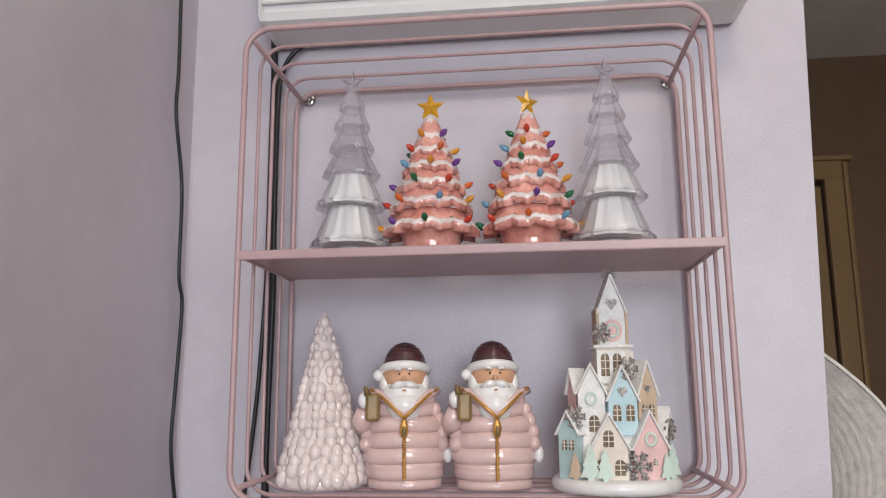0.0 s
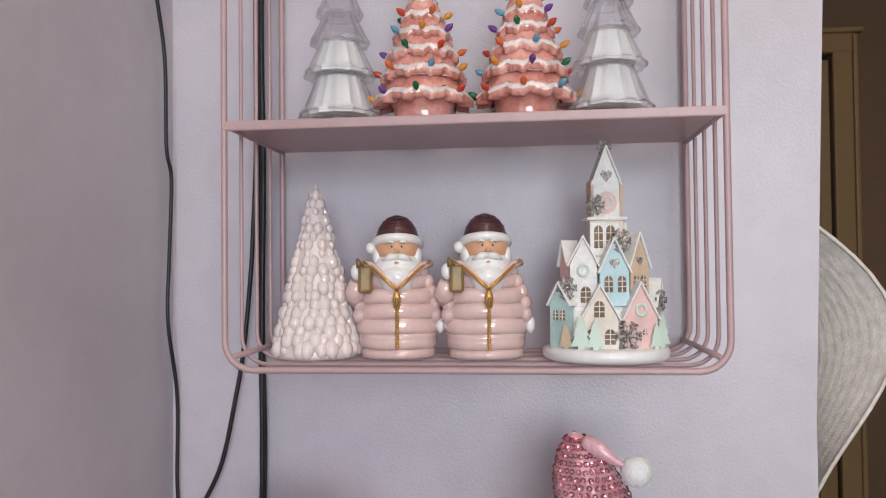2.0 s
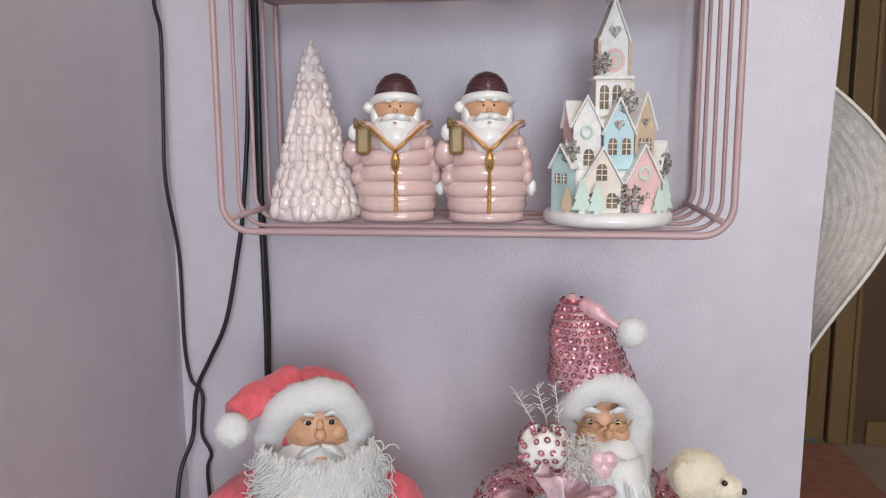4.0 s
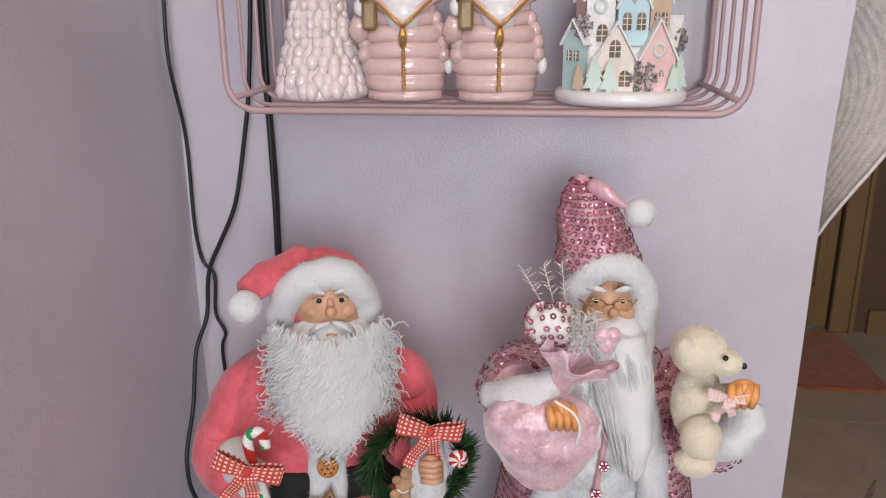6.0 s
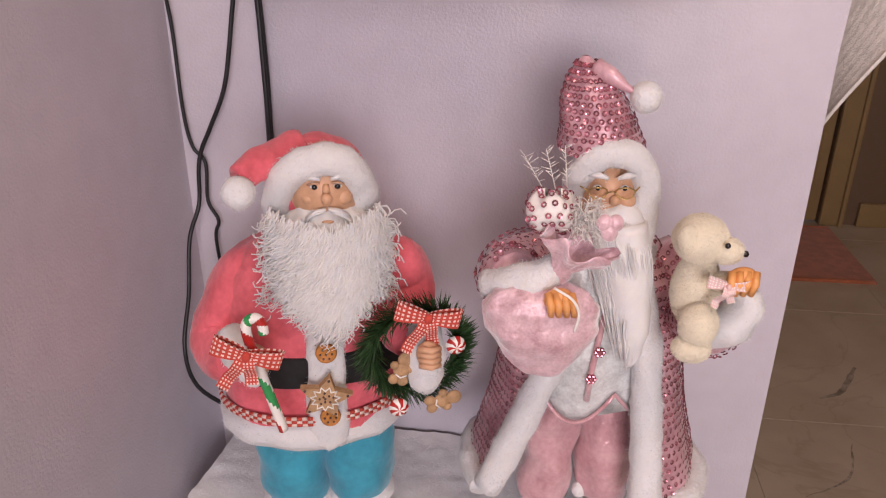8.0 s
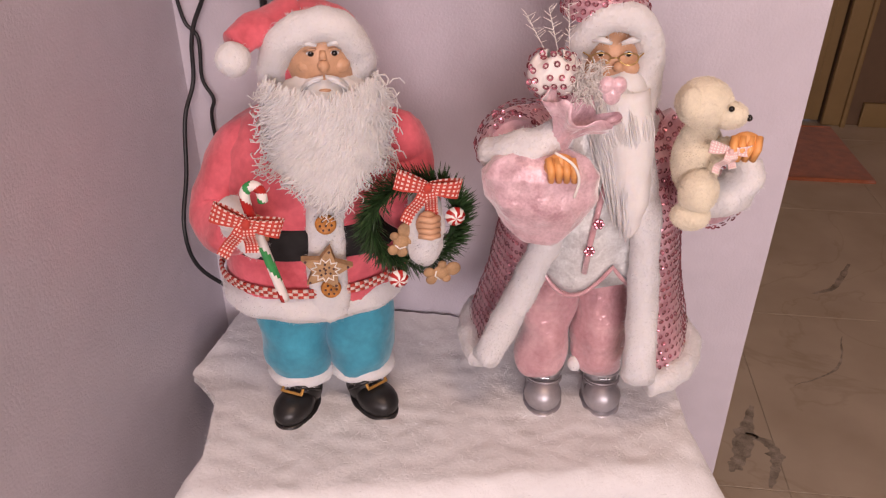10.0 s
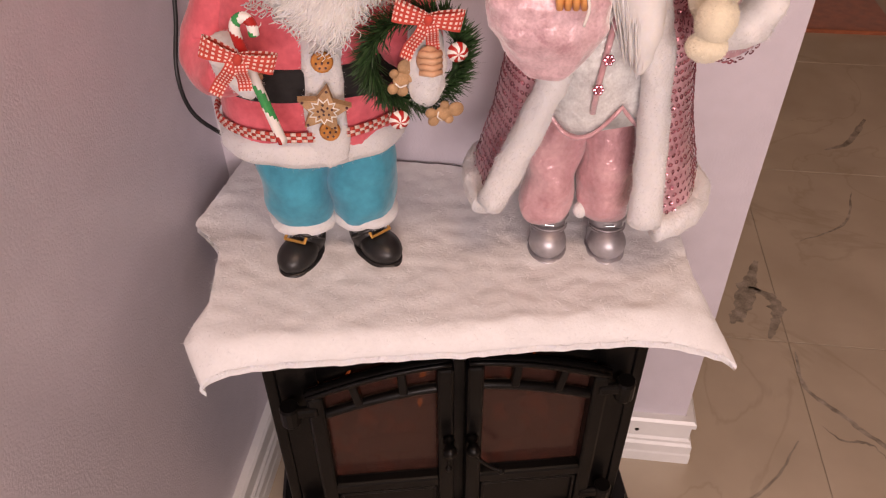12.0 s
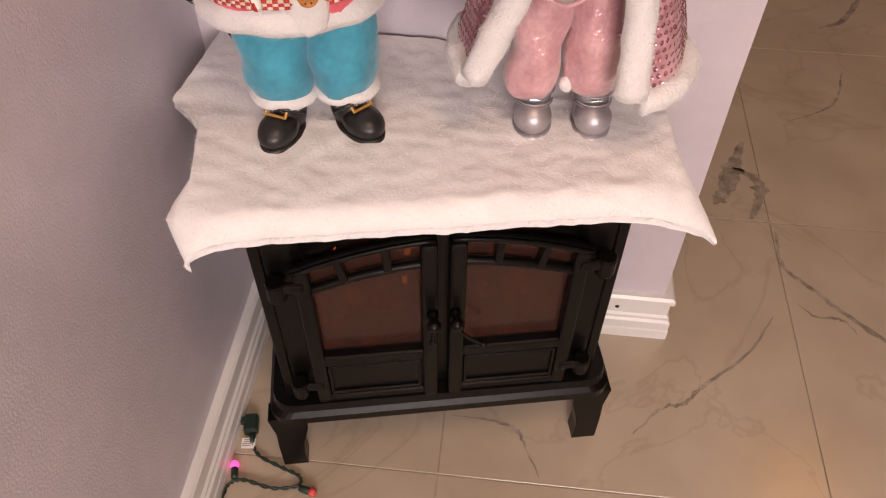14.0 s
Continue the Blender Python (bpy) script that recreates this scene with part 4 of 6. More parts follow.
# ---- electric stove ----
TOPZ = 0.572
STOVE = pose(0.095, -0.275, 0, 0, 0, 12.1)
stove = holder("electric_stove", STOVE, "black cast iron look electric stove with two glazed doors", "stove")
for n, c, sz in (("side_panel", (-0.214, 0.105, 0.38), (0.014, 0.19, 0.38)), ("side_panel", (0.214, 0.105, 0.38), (0.014, 0.19, 0.38)), ("back_panel", (0, 0.195, 0.38), (0.414, 0.012, 0.38)),
                 ("hearth", (0, 0.105, 0.196), (0.414, 0.17, 0.012)), ("top_box", (0, 0.1, 0.545), (0.414, 0.18, 0.05)), ("front_stile", (-0.190, 0.018, 0.36), (0.056, 0.010, 0.34)),
                 ("front_stile", (0.190, 0.018, 0.36), (0.056, 0.010, 0.34)), ("front_stile", (0, 0.016, 0.36), (0.022, 0.010, 0.33))):
    Shape().box(c, sz, IRON, bev=0.002).part(n, stove)
Shape().box((0, 0.108, TOPZ - 0.006), (0.45, 0.185, 0.014), IRON, bev=0.005).part("top_plate", stove)


def rr_plate(w, d, z0, z1, r, m, flare=0.0):
    s = Shape()
    rows = [(0.0, z0), (flare, z0 + (z1 - z0) * 0.25), (flare, z0 + (z1 - z0) * 0.55), (flare - 0.006, z0 + (z1 - z0) * 0.7), (flare - 0.008, z1)]
    vs, n = [], 0
    for e, z in rows:
        ring = rounded(-w / 2 - e, w / 2 + e, -d / 2 - e, d / 2 + e, 0, r)
        n = len(ring)
        vs += [(x, y, z) for x, _, y in ring]
    fs = [(i * n + k, i * n + (k + 1) % n, (i + 1) * n + (k + 1) % n, (i + 1) * n + k) for i in range(len(rows) - 1) for k in range(n)]
    fs += [tuple(range(n - 1, -1, -1)), tuple((len(rows) - 1) * n + k for k in range(n))]
    return s.add(vs, fs, m, False)


rr_plate(0.478, 0.215, 0.142, 0.192, 0.03, IRON, 0.010).part("base_plinth", stove, m=pose(0, 0.1, 0))
Shape().box((0, 0.09, 0.132), (0.30, 0.16, 0.018), IRON, bev=0.003).part("under_tray", stove)
for sx in (-1, 1):
    for y0 in (0.012, 0.185):
        prof = [(-0.020, 0.0), (0.018, 0.0), (0.016, 0.035), (0.020, 0.07), (0.030, 0.11), (0.034, 0.145), (-0.024, 0.145), (-0.018, 0.10), (-0.020, 0.06)]
        q = [(-a * sx, b) for a, b in prof]
        if sx < 0:
            q = q[::-1]
        Shape().plate(q, 0.03, IRON).part("leg", stove, m=pose(sx * 0.232, y0, 0))
# fire bed behind the doors
s = Shape().box((0, 0.10, 0.21), (0.38, 0.12, 0.012), LOG)
rng = random.Random(3)
for k in range(120):
    s.ball((rng.uniform(-0.18, 0.18), rng.uniform(0.05, 0.15), 0.222 + rng.uniform(0, 0.03)), rng.uniform(0.006, 0.014), EMBER if rng.random() < 0.6 else LOG, 7, 5, rough=0.003, freq=90)
s.part("ember_bed", stove, "glowing coals behind the glass")
for x0, x1, y0, z0, z1 in ((-0.13, 0.10, 0.075, 0.262, 0.275), (-0.04, 0.15, 0.10, 0.285, 0.37), (-0.15, 0.02, 0.12, 0.30, 0.35)):
    Shape().tube([(x0 + (x1 - x0) * k / 8, y0 + 0.004 * math.sin(k), z0 + (z1 - z0) * k / 8) for k in range(9)], [0.013 + 0.002 * math.sin(3 * k) for k in range(9)], LOG, 9).part("log", stove)
s = Shape()
for k in range(9):
    x = -0.14 + 0.033 * k
    h = 0.07 + 0.05 * rng.random() + (0.17 if k == 3 else 0)
    s.tube([(x, 0.165, 0.24), (x + 0.01, 0.166, 0.24 + h * 0.4), (x - 0.004, 0.166, 0.24 + h * 0.75), (x + 0.004, 0.165, 0.24 + h)], [0.012, 0.015, 0.009, 0.001], EMBER if k != 3 else FLAME, 7, flat=0.3)
s.part("flame_screen", stove, "dim electric flames")


def arc_z(x, lift=0.0):
    return 0.520 + lift - 0.042 * (abs(x) / 0.175) ** 1.8


crown = [(-0.214, 0.478), (-0.176, 0.478)] + [(x, arc_z(x, 0.002)) for x in (-0.175 + 0.025 * k for k in range(15))] + [(0.176, 0.478), (0.214, 0.478), (0.214, 0.560), (-0.214, 0.560)]
Shape().plate(crown, 0.008, IRON).part("arched_front", stove, m=pose(0, 0.018, 0))
for sx in (-1, 1):
    d = new("stove_door")
    d.parent = stove
    d.empty_display_size = 0.02
    d.matrix_basis = pose(0, 0, 0)
    d.name = "door"
    xs = [0.010 + 0.165 * k / 14 for k in range(15)]
    # frame: outer stile, meeting stile, rails
    s = Shape().box((sx * 0.166, 0.002, 0.335), (0.020, 0.02, 0.288), IRON, bev=0.004).box((sx * 0.017, 0.0, 0.355), (0.020, 0.024, 0.325), IRON, bev=0.004)
    s.box((sx * 0.092, 0.002, 0.290), (0.150, 0.018, 0.020), IRON, bev=0.004).box((sx * 0.092, 0.002, 0.198), (0.150, 0.018, 0.014), IRON, bev=0.004)
    s.part("door_frame", d)
    Shape().tube([(sx * x, -0.001, arc_z(x)) for x in xs], 0.0075, IRON, 10).tube([(sx * x, -0.009, arc_z(x, 0.004)) for x in xs], 0.0028, IRON, 8).part("arched_rail", d)
    Shape().tube([(sx * x, 0.002, arc_z(x, -0.046)) for x in xs], 0.0062, IRON, 10).part("inner_arch", d)
    for k, x in ((1, 0.066), (3, 0.120)):
        Shape().box((0, 0, 0), (0.010, 0.012, 0.042), IRON, bev=0.002).part("glazing_bar", d, m=pose(sx * x, 0.002, arc_z(x, -0.023), 0, sx * 7 * k / 2, 0))
    Shape().box((sx * 0.092, 0.004, 0.244), (0.146, 0.010, 0.076), IRON, bev=0.003).part("lower_panel", d)
    s = Shape()
    for c, sz in (((sx * 0.092, -0.003, 0.276), (0.126, 0.006, 0.005)), ((sx * 0.092, -0.003, 0.212), (0.126, 0.006, 0.005)), ((sx * 0.031, -0.003, 0.244), (0.005, 0.006, 0.064)), ((sx * 0.153, -0.003, 0.244), (0.005, 0.006, 0.064))):
        s.box(c, sz, IRON, bev=0.002)
    s.part("panel_moulding", d)
    pts = [(sx * 0.02, 0.295), (sx * 0.165, 0.295)] + [(sx * x, arc_z(x, -0.002)) for x in reversed(xs)]
    glass = Shape().plate(pts if sx > 0 else pts[::-1], 0.003, SMOKED).part("glass", d, "smoked glass over the fire", m=pose(0, 0.012, 0))
    glass.visible_shadow = False
    for z in (0.452, 0.232):
        Shape().lathe([(0.0105, -0.016), (0.012, -0.013), (0.012, 0.011), (0.0105, 0.015)], IRON, 14, pose(sx * 0.196, -0.004, z), smooth=False).box((sx * 0.178, -0.006, z + 0.004), (0.030, 0.010, 0.016), IRON, bev=0.004).part("hinge", d)
    Shape().lathe([(0.007, 0), (0.007, 0.006), (0.004, 0.010), (0.0085, 0.018), (0.0085, 0.024), (0.003, 0.028)], IRON, 16, pose(sx * 0.014, -0.012, 0.392, 90)).part("knob", d)
    ch = [(sx * 0.014, -0.036, 0.392), (sx * 0.015, -0.030, 0.372), (sx * 0.015, -0.024, 0.345)] if sx < 0 else [(0.014, -0.036, 0.392), (0.022, -0.028, 0.366), (0.036, -0.02, 0.338), (0.052, -0.016, 0.318)]
    s = Shape()
    cp = smooth_path(ch, 6)
    for k, p in enumerate(cp):
        s.ball(p, (0.0028, 0.0022, 0.0028), IRON, 8, 5)
    s.tube(cp, 0.0012, IRON, 6).ball(cp[-1], (0.005, 0.004, 0.005), IRON, 10, 6)
    s.part("chain", d)

# ---- fur throw ----
THROW = mat("white_throw_fur", (0.82, 0.83, 0.85), 0.9, 0, 0.03, 25, 0.0, 400, sheen=0.2, island=0.05, sub=0.3)
THROWBACK = mat("white_throw_backing", (0.80, 0.805, 0.815), 0.95, 0, 0.03, 30, 0.35, 300, sheen=0.2, depth=0.002)
def throw_shape():
    s = Shape()

    def along(rows, v):
        return Vector([float(np.interp(v, [r[0] for r in rows], [r[k] for r in rows])) for k in (1, 2, 3)])
    # where the two sides of the throw lie, from the wall to the hem
    side_a = [(0, -0.226, -0.012, 0.586), (0.25, -0.230, -0.095, 0.590), (0.40, -0.246, -0.148, 0.580), (0.54, -0.194, -0.200, 0.592), (0.74, -0.172, -0.282, 0.592), (0.87, -0.196, -0.322, 0.566), (1, -0.164, -0.362, 0.536)]
    side_b = [(0, 0.318, -0.006, 0.590), (0.4, 0.333, -0.095, 0.592), (0.72, 0.345, -0.175, 0.588), (0.86, 0.370, -0.222, 0.562), (1, 0.397, -0.252, 0.526)]

    def fn(u, v):
        x = -0.196 + 0.556 * u
        yh = -0.346 + 0.202 * (x + 0.15)
        k = 0.80
        if v < k:
            p = Vector((x, -0.008 + (yh + 0.020) * (v / k), 0.594))
        else:
            a = (v - k) / (1 - k) * math.pi / 2
            p = Vector((x, yh + 0.012 - 0.022 * math.sin(a), 0.594 - 0.025 * (1 - math.cos(a))))
        for side, w in ((side_a, max(0.0, 1 - u / 0.17)), (side_b, max(0.0, 1 - (1 - u) / 0.15))):
            if w > 0:
                p = p.lerp(along(side, v), w ** 1.4)
        p.z += 0.0020 * noise.noise(Vector((p.x * 26, p.y * 26, 1.7))) + 0.0026 * noise.noise(Vector((p.x * 75, p.y * 75, 5.1)))
        return p
    s.grid(fn, 84, 64, THROWBACK)
    s.grid(lambda u, v: fn(1 - u, v) - Vector((0, 0, 0.010)), 84, 64, THROWBACK)
    top = 84 * 64
    keep_f, keep_m, keep_s = s.f[top:], s.mi[top:], s.sm[top:]
    s.f, s.mi, s.sm = s.f[:top], s.mi[:top], s.sm[:top]
    s.fur(THROWBACK, THROW, 110000, 0.0048, 0.00024, 0.1, 2, 0.6)
    rng = random.Random(4)
    for k in range(2600):
        u = rng.random()
        p = fn(u, 1.0) + Vector((0, 0, -0.003 * rng.random()))
        d = Vector((rng.gauss(0, 0.4), -0.35 + rng.gauss(0, 0.3), -1)).normalized() * rng.uniform(0.002, 0.006)
        w = Vector((0.0006, 0, 0))
        s.add([p - w, p + w, p + d], [(0, 1, 2)], THROW)
    s.f += keep_f
    s.mi += keep_m
    s.sm += keep_s
    return s


throw_shape().thing("fur_throw", "white plush fur throw draped over the stove top", "throw")

# ---- figures ----
FZ = 0.590
CORAL_AT, ROSE_AT = pose(-0.050, -0.165, FZ, 0, 0, 14), pose(0.215, -0.152, FZ, 0, 0, 5)


def bow(parent_shape, c, size, m1, m2, rot=0.0):
    """A gingham bow: two loops, a knot and two tails, banded with white checks."""
    q0 = Matrix.Translation(c) @ Matrix.Rotation(rot, 4, "Y")
    for sx in (-1, 1):
        def loop(u, v, sx=sx):
            a = 2 * math.pi * u
            return (sx * size * (0.5 - 0.5 * math.cos(a)), -0.003 + size * 0.14 * math.sin(a), (v - 0.5) * size * (0.30 + 0.34 * (0.5 - 0.5 * math.cos(a))) + size * 0.1 * (0.5 - 0.5 * math.cos(a)))
        ribbon(parent_shape, loop, m1, m2, q0, 36, 8)

        def tail(u, v, sx=sx):
            return (sx * size * (0.05 + 0.34 * u) + (v - 0.5) * size * 0.36, -0.005 - 0.004 * math.sin(6 * u), -size * (1.25 if sx < 0 else 0.9) * u + sx * (v - 0.5) * size * 0.12)
        ribbon(parent_shape, tail, m1, m2, q0, 22, 8)
    parent_shape.ball((0, -0.006, 0), (size * 0.14, size * 0.13, size * 0.16), m1, 10, 8, at=q0)


def ribbon(s, fn, m1, m2, at, nu, nv):
    for j in range(nv):
        for i in range(nu):
            m = m2 if (i % 2 and j % 2) else m1
            vs = [fn(i / nu, j / nv), fn((i + 1) / nu, j / nv), fn((i + 1) / nu, (j + 1) / nv), fn(i / nu, (j + 1) / nv)]
            s.add(vs, [(0, 1, 2, 3)], m, True, at)


GINGHAM_W = mat("white_ribbon_check", (0.78, 0.62, 0.56), 0.8, 0, 0.1, 200, 0.3, 900)


def limb(s, pts, rs, m, seg=16, rough=0.003, freq=30):
    k = len(s.v)
    s.tube(smooth_path(pts, 5), np.interp(np.linspace(0, len(rs) - 1, (len(pts) - 1) * 5 + 1), range(len(rs)), rs).tolist(), m, seg)
    for i in range(k, len(s.v)):
        q = Vector(s.v[i])
        s.v[i] = tuple(q + rough * noise.noise_vector(q * freq))


def reshape(s, k0, c, f, move=(0, 0, 0)):
    """Stretch the points from k0 on about c, then move them."""
    for i in range(k0, len(s.v)):
        s.v[i] = tuple(c[a] + (s.v[i][a] - c[a]) * f[a] + move[a] for a in range(3))


def coral_figure():
    """The bearded figure in coral velvet, one plain mesh."""
    s = Shape()
    # shoes
    for x, yw in ((-0.042, -27), (0.022, 33)):
        q = pose(x, -0.010, 0, 0, 0, yw) @ Matrix.Diagonal((0.95, 0.86, 1.0, 1))
        s.ball((0, -0.034, 0.015), (0.0225, 0.034, 0.0175), BLACKLEATHER, 24, 14, at=q)
        s.ball((0, -0.004, 0.020), (0.0205, 0.028, 0.025), BLACKLEATHER, 20, 12, at=q)
        s.lathe([(0.0225, 0.0), (0.0238, 0.0015), (0.0236, 0.005), (0.0215, 0.0065)], BLACKLEATHER, 28, q @ pose(0, -0.026, 0), sy=1.78)
        s.tube([(-0.0215, -0.010, 0.030), (-0.012, -0.026, 0.0405), (0.012, -0.026, 0.0405), (0.0215, -0.010, 0.030)], 0.0035, BLACKLEATHER, 8, at=q, flat=2.2)
        buckle = q @ pose(0, -0.031, 0.0385, 32, 0, 0)
        for c, sz in (((0, -0.0065, 0), (0.026, 0.0034, 0.0026)), ((0, 0.0065, 0), (0.026, 0.0034, 0.0026)), ((-0.0125, 0, 0), (0.0034, 0.0160, 0.0026)), ((0.0125, 0, 0), (0.0034, 0.0160, 0.0026))):
            s.box(c, sz, GOLD, buckle, 0.001)
    # wide velvet trousers with fur cuffs
    for x, tx in ((-0.045, -0.048), (0.024, 0.022)):
        limb(s, [(x, -0.002, 0.048), (x, -0.003, 0.066), (tx, -0.002, 0.10), (tx, 0.0, 0.14), (tx * 0.85, 0.002, 0.19)], [0.033, 0.0385, 0.0385, 0.037, 0.038], TEAL, 32, 0.006, 32)
        s.ball((x, -0.004, 0.046), (0.0375, 0.036, 0.0155), FURCORE, 28, 10, rough=0.004, freq=60)
    # coat: flared skirt with soft folds, round belly
    def fold(k, a):
        return 1 + 0.016 * math.sin(5 * a + 0.7 * k) + 0.010 * math.sin(11 * a + 1.9 * k), 0.003 * math.sin(2 * a)
    s.lathe([(0.089, 0.166), (0.0925, 0.182), (0.091, 0.205), (0.088, 0.232), (0.086, 0.26), (0.083, 0.29), (0.074, 0.32), (0.056, 0.346), (0.03, 0.360)], REDVELVET, 64, pose(-0.018, 0, 0), sy=0.84, ruffle=fold)
    droop = lambda k, a: (1 + 0.018 * math.sin(7 * a) + 0.01 * math.sin(13 * a), -0.010 * math.sin(a) - 0.006)
    s.lathe([(0.074, 0.158), (0.091, 0.153), (0.0975, 0.163), (0.0965, 0.176), (0.089, 0.185)], FURCORE, 60, pose(-0.020, 0, 0), sy=0.84, ruffle=droop)
    # gingham trim over the fur hem
    for j, dz in enumerate((0.0, 0.0034, 0.0068)):
        ring = [(-0.018 + 0.0962 * math.cos(a), 0.0812 * math.sin(a) - 0.0006, 0.1855 + dz - 0.006 * math.sin(a)) for a in (2 * math.pi * k / 120 for k in range(120))]
        for k in range(120):
            s.tube([ring[k], ring[(k + 1) % 120]], 0.0019, (GINGHAM_R, GINGHAM_W, GINGHAM_R)[j] if k % 2 else (GINGHAM_R if j == 1 else GINGHAM_W), 5)
    # belt and front fur band
    s.lathe([(0.0885, 0.226), (0.0915, 0.228), (0.0905, 0.256), (0.0870, 0.258)], BLACKFELT, 60, pose(-0.016, 0, 0), sy=0.86, ruffle=lambda k, a: (1 + 0.008 * math.sin(6 * a + k), 0.003 * math.sin(3 * a)))
    k1 = len(s.v)
    limb(s, [(-0.006, -0.074, 0.166), (-0.004, -0.0790, 0.19), (-0.003, -0.0785, 0.24), (-0.001, -0.074, 0.28), (0.002, -0.062, 0.33)], [0.0195, 0.0195, 0.0185, 0.018, 0.017], FURCORE, 18, 0.003, 70)
    reshape(s, k1, (0, -0.078, 0.2), (1.0, 0.55, 1.0), (0, 0.004, 0))
    # biscuit buttons and star buckle
    for z, y in ((0.2755, -0.0895), (0.207, -0.0905)):
        s.lathe([(0.0088, 0), (0.0097, 0.0018), (0.0090, 0.0045), (0.007, 0.0042), (0.001, 0.0038)], ORANGEBTN, 24, pose(-0.001, y, z, 84))
        for k in range(7):
            s.ball((-0.001 + 0.0052 * math.cos(k * 1.05) * (k > 0), y - 0.0045, z + 0.0052 * math.sin(k * 1.05) * (k > 0)), 0.0012, PLUM, 6, 4)
    sq = pose(-0.004, -0.0975, 0.2335, 5, 12, 0)
    s.plate(star_outline(0.0250, 0.0125), 0.007, COOKIE, sq)
    zig = [((0.0135 if k % 2 else 0.009) * math.cos(2 * math.pi * k / 22), (0.0135 if k % 2 else 0.009) * math.sin(2 * math.pi * k / 22)) for k in range(22)]
    s.tube([(a, -0.004, b) for a, b in zig], 0.0009, ICING, 6, True, at=sq)
    for k in range(9):
        a = 2.4 * k
        s.ball((0.0026 * math.sqrt(k) * math.cos(a), -0.004, 0.0026 * math.sqrt(k) * math.sin(a)), 0.0012, PLUM, 6, 4, at=sq)
    for k in range(5):
        a = 2 * math.pi * k / 5
        s.ball((0.0205 * math.sin(a), -0.004, 0.0205 * math.cos(a)), 0.0014, PLUM, 6, 4, at=sq)
    # arms, full sleeves
    limb(s, [(-0.036, 0.006, 0.322), (-0.064, 0.006, 0.313), (-0.088, 0.000, 0.284), (-0.101, -0.012, 0.254), (-0.090, -0.044, 0.250), (-0.078, -0.064, 0.262)], [0.030, 0.037, 0.035, 0.032, 0.027, 0.022], REDVELVET, 32, 0.006, 30)
    limb(s, [(0.030, 0.006, 0.324), (0.058, 0.004, 0.312), (0.072, -0.006, 0.286), (0.078, -0.035, 0.268), (0.084, -0.068, 0.270)], [0.034, 0.041, 0.036, 0.030, 0.024], REDVELVET, 28, 0.008, 34)
    limb(s, [(-0.087, -0.064, 0.286), (-0.080, -0.080, 0.278), (-0.068, -0.088, 0.262), (-0.060, -0.086, 0.250)], [0.012, 0.016, 0.0145, 0.008], FURCORE, 16, 0.003, 70)
    limb(s, [(0.086, -0.084, 0.302), (0.088, -0.100, 0.282), (0.087, -0.102, 0.255), (0.087, -0.096, 0.236)], [0.011, 0.017, 0.017, 0.010], FURCORE, 16, 0.003, 70)
    for x, y, z in ((-0.061, -0.104, 0.284), (0.088, -0.120, 0.286)):
        s.ball((x, y, z), (0.0105, 0.008, 0.0125), SKIN, 14, 10)
        for k in range(4):
            s.tube([(x - 0.008, y - 0.005, z + 0.0085 - 0.0055 * k), (x + 0.002, y - 0.0095, z + 0.0085 - 0.0055 * k), (x + 0.0095, y - 0.004, z + 0.0075 - 0.0055 * k)], 0.0031, SKIN, 8)
    # head
    s.ball((0.005, -0.014, 0.408), (0.034, 0.038, 0.040), SKIN, 28, 18)
    s.ball((0.007, -0.0535, 0.4085), (0.0052, 0.006, 0.0058), SKIN, 14, 10)
    s.tube([(0.007, -0.050, 0.421), (0.007, -0.0535, 0.414)], [0.0025, 0.0038], SKIN, 8)
    for sx in (-1, 1):
        s.ball((0.007 + sx * 0.0140, -0.0425, 0.4060), (0.0090, 0.007, 0.0075), SKIN, 14, 10)
        s.ball((0.007 + sx * 0.0102, -0.0480, 0.4185), (0.0040, 0.0028, 0.0020), WHITEGLAZE, 12, 8)
        s.ball((0.007 + sx * 0.0100, -0.0500, 0.4184), (0.0027, 0.0014, 0.0023), DARK, 10, 6)
        s.tube([(0.007 + sx * 0.0050, -0.0508, 0.4222), (0.007 + sx * 0.0105, -0.0515, 0.4228), (0.007 + sx * 0.0160, -0.0480, 0.4200)], [0.0008, 0.0011, 0.0007], SKIN, 6)
        s.tube([(0.007 + sx * 0.0045, -0.0525, 0.4262), (0.007 + sx * 0.0115, -0.0525, 0.4285), (0.007 + sx * 0.0185, -0.0470, 0.4262)], [0.0014, 0.0024, 0.0012], FURCORE, 8)
    # hat: domed crown, folded end with a pompom, fur rim
    s.ball((0.002, 0.006, 0.404), (0.046, 0.045, 0.0465), REDVELVET, 36, 22, rough=0.003, freq=40)
    limb(s, [(-0.014, 0.002, 0.430), (-0.036, -0.010, 0.430), (-0.055, -0.026, 0.432), (-0.067, -0.040, 0.426)], [0.024, 0.0215, 0.0150, 0.0080], REDVELVET, 18, 0.006, 55)
    s.ball((-0.068, -0.048, 0.4155), (0.0150, 0.0145, 0.0150), FURCORE, 20, 14, rough=0.001, freq=90)
    rim = [(-0.040, -0.012, 0.380), (-0.037, -0.024, 0.404), (-0.027, -0.035, 0.424), (-0.011, -0.041, 0.437), (0.008, -0.043, 0.4410), (0.025, -0.040, 0.435), (0.036, -0.031, 0.416), (0.040, -0.020, 0.394), (0.041, -0.010, 0.375)]
    limb(s, rim, [0.013, 0.0145, 0.015, 0.0150, 0.0150, 0.0150, 0.0145, 0.0140, 0.012], FURCORE, 16, 0.002, 80)
    # beard: a core under wavy wool locks, wisps at its edges
    s.ball((0.005, -0.034, 0.363), (0.0490, 0.0340, 0.036), BEARD, 40, 26, rough=0.005, freq=110)
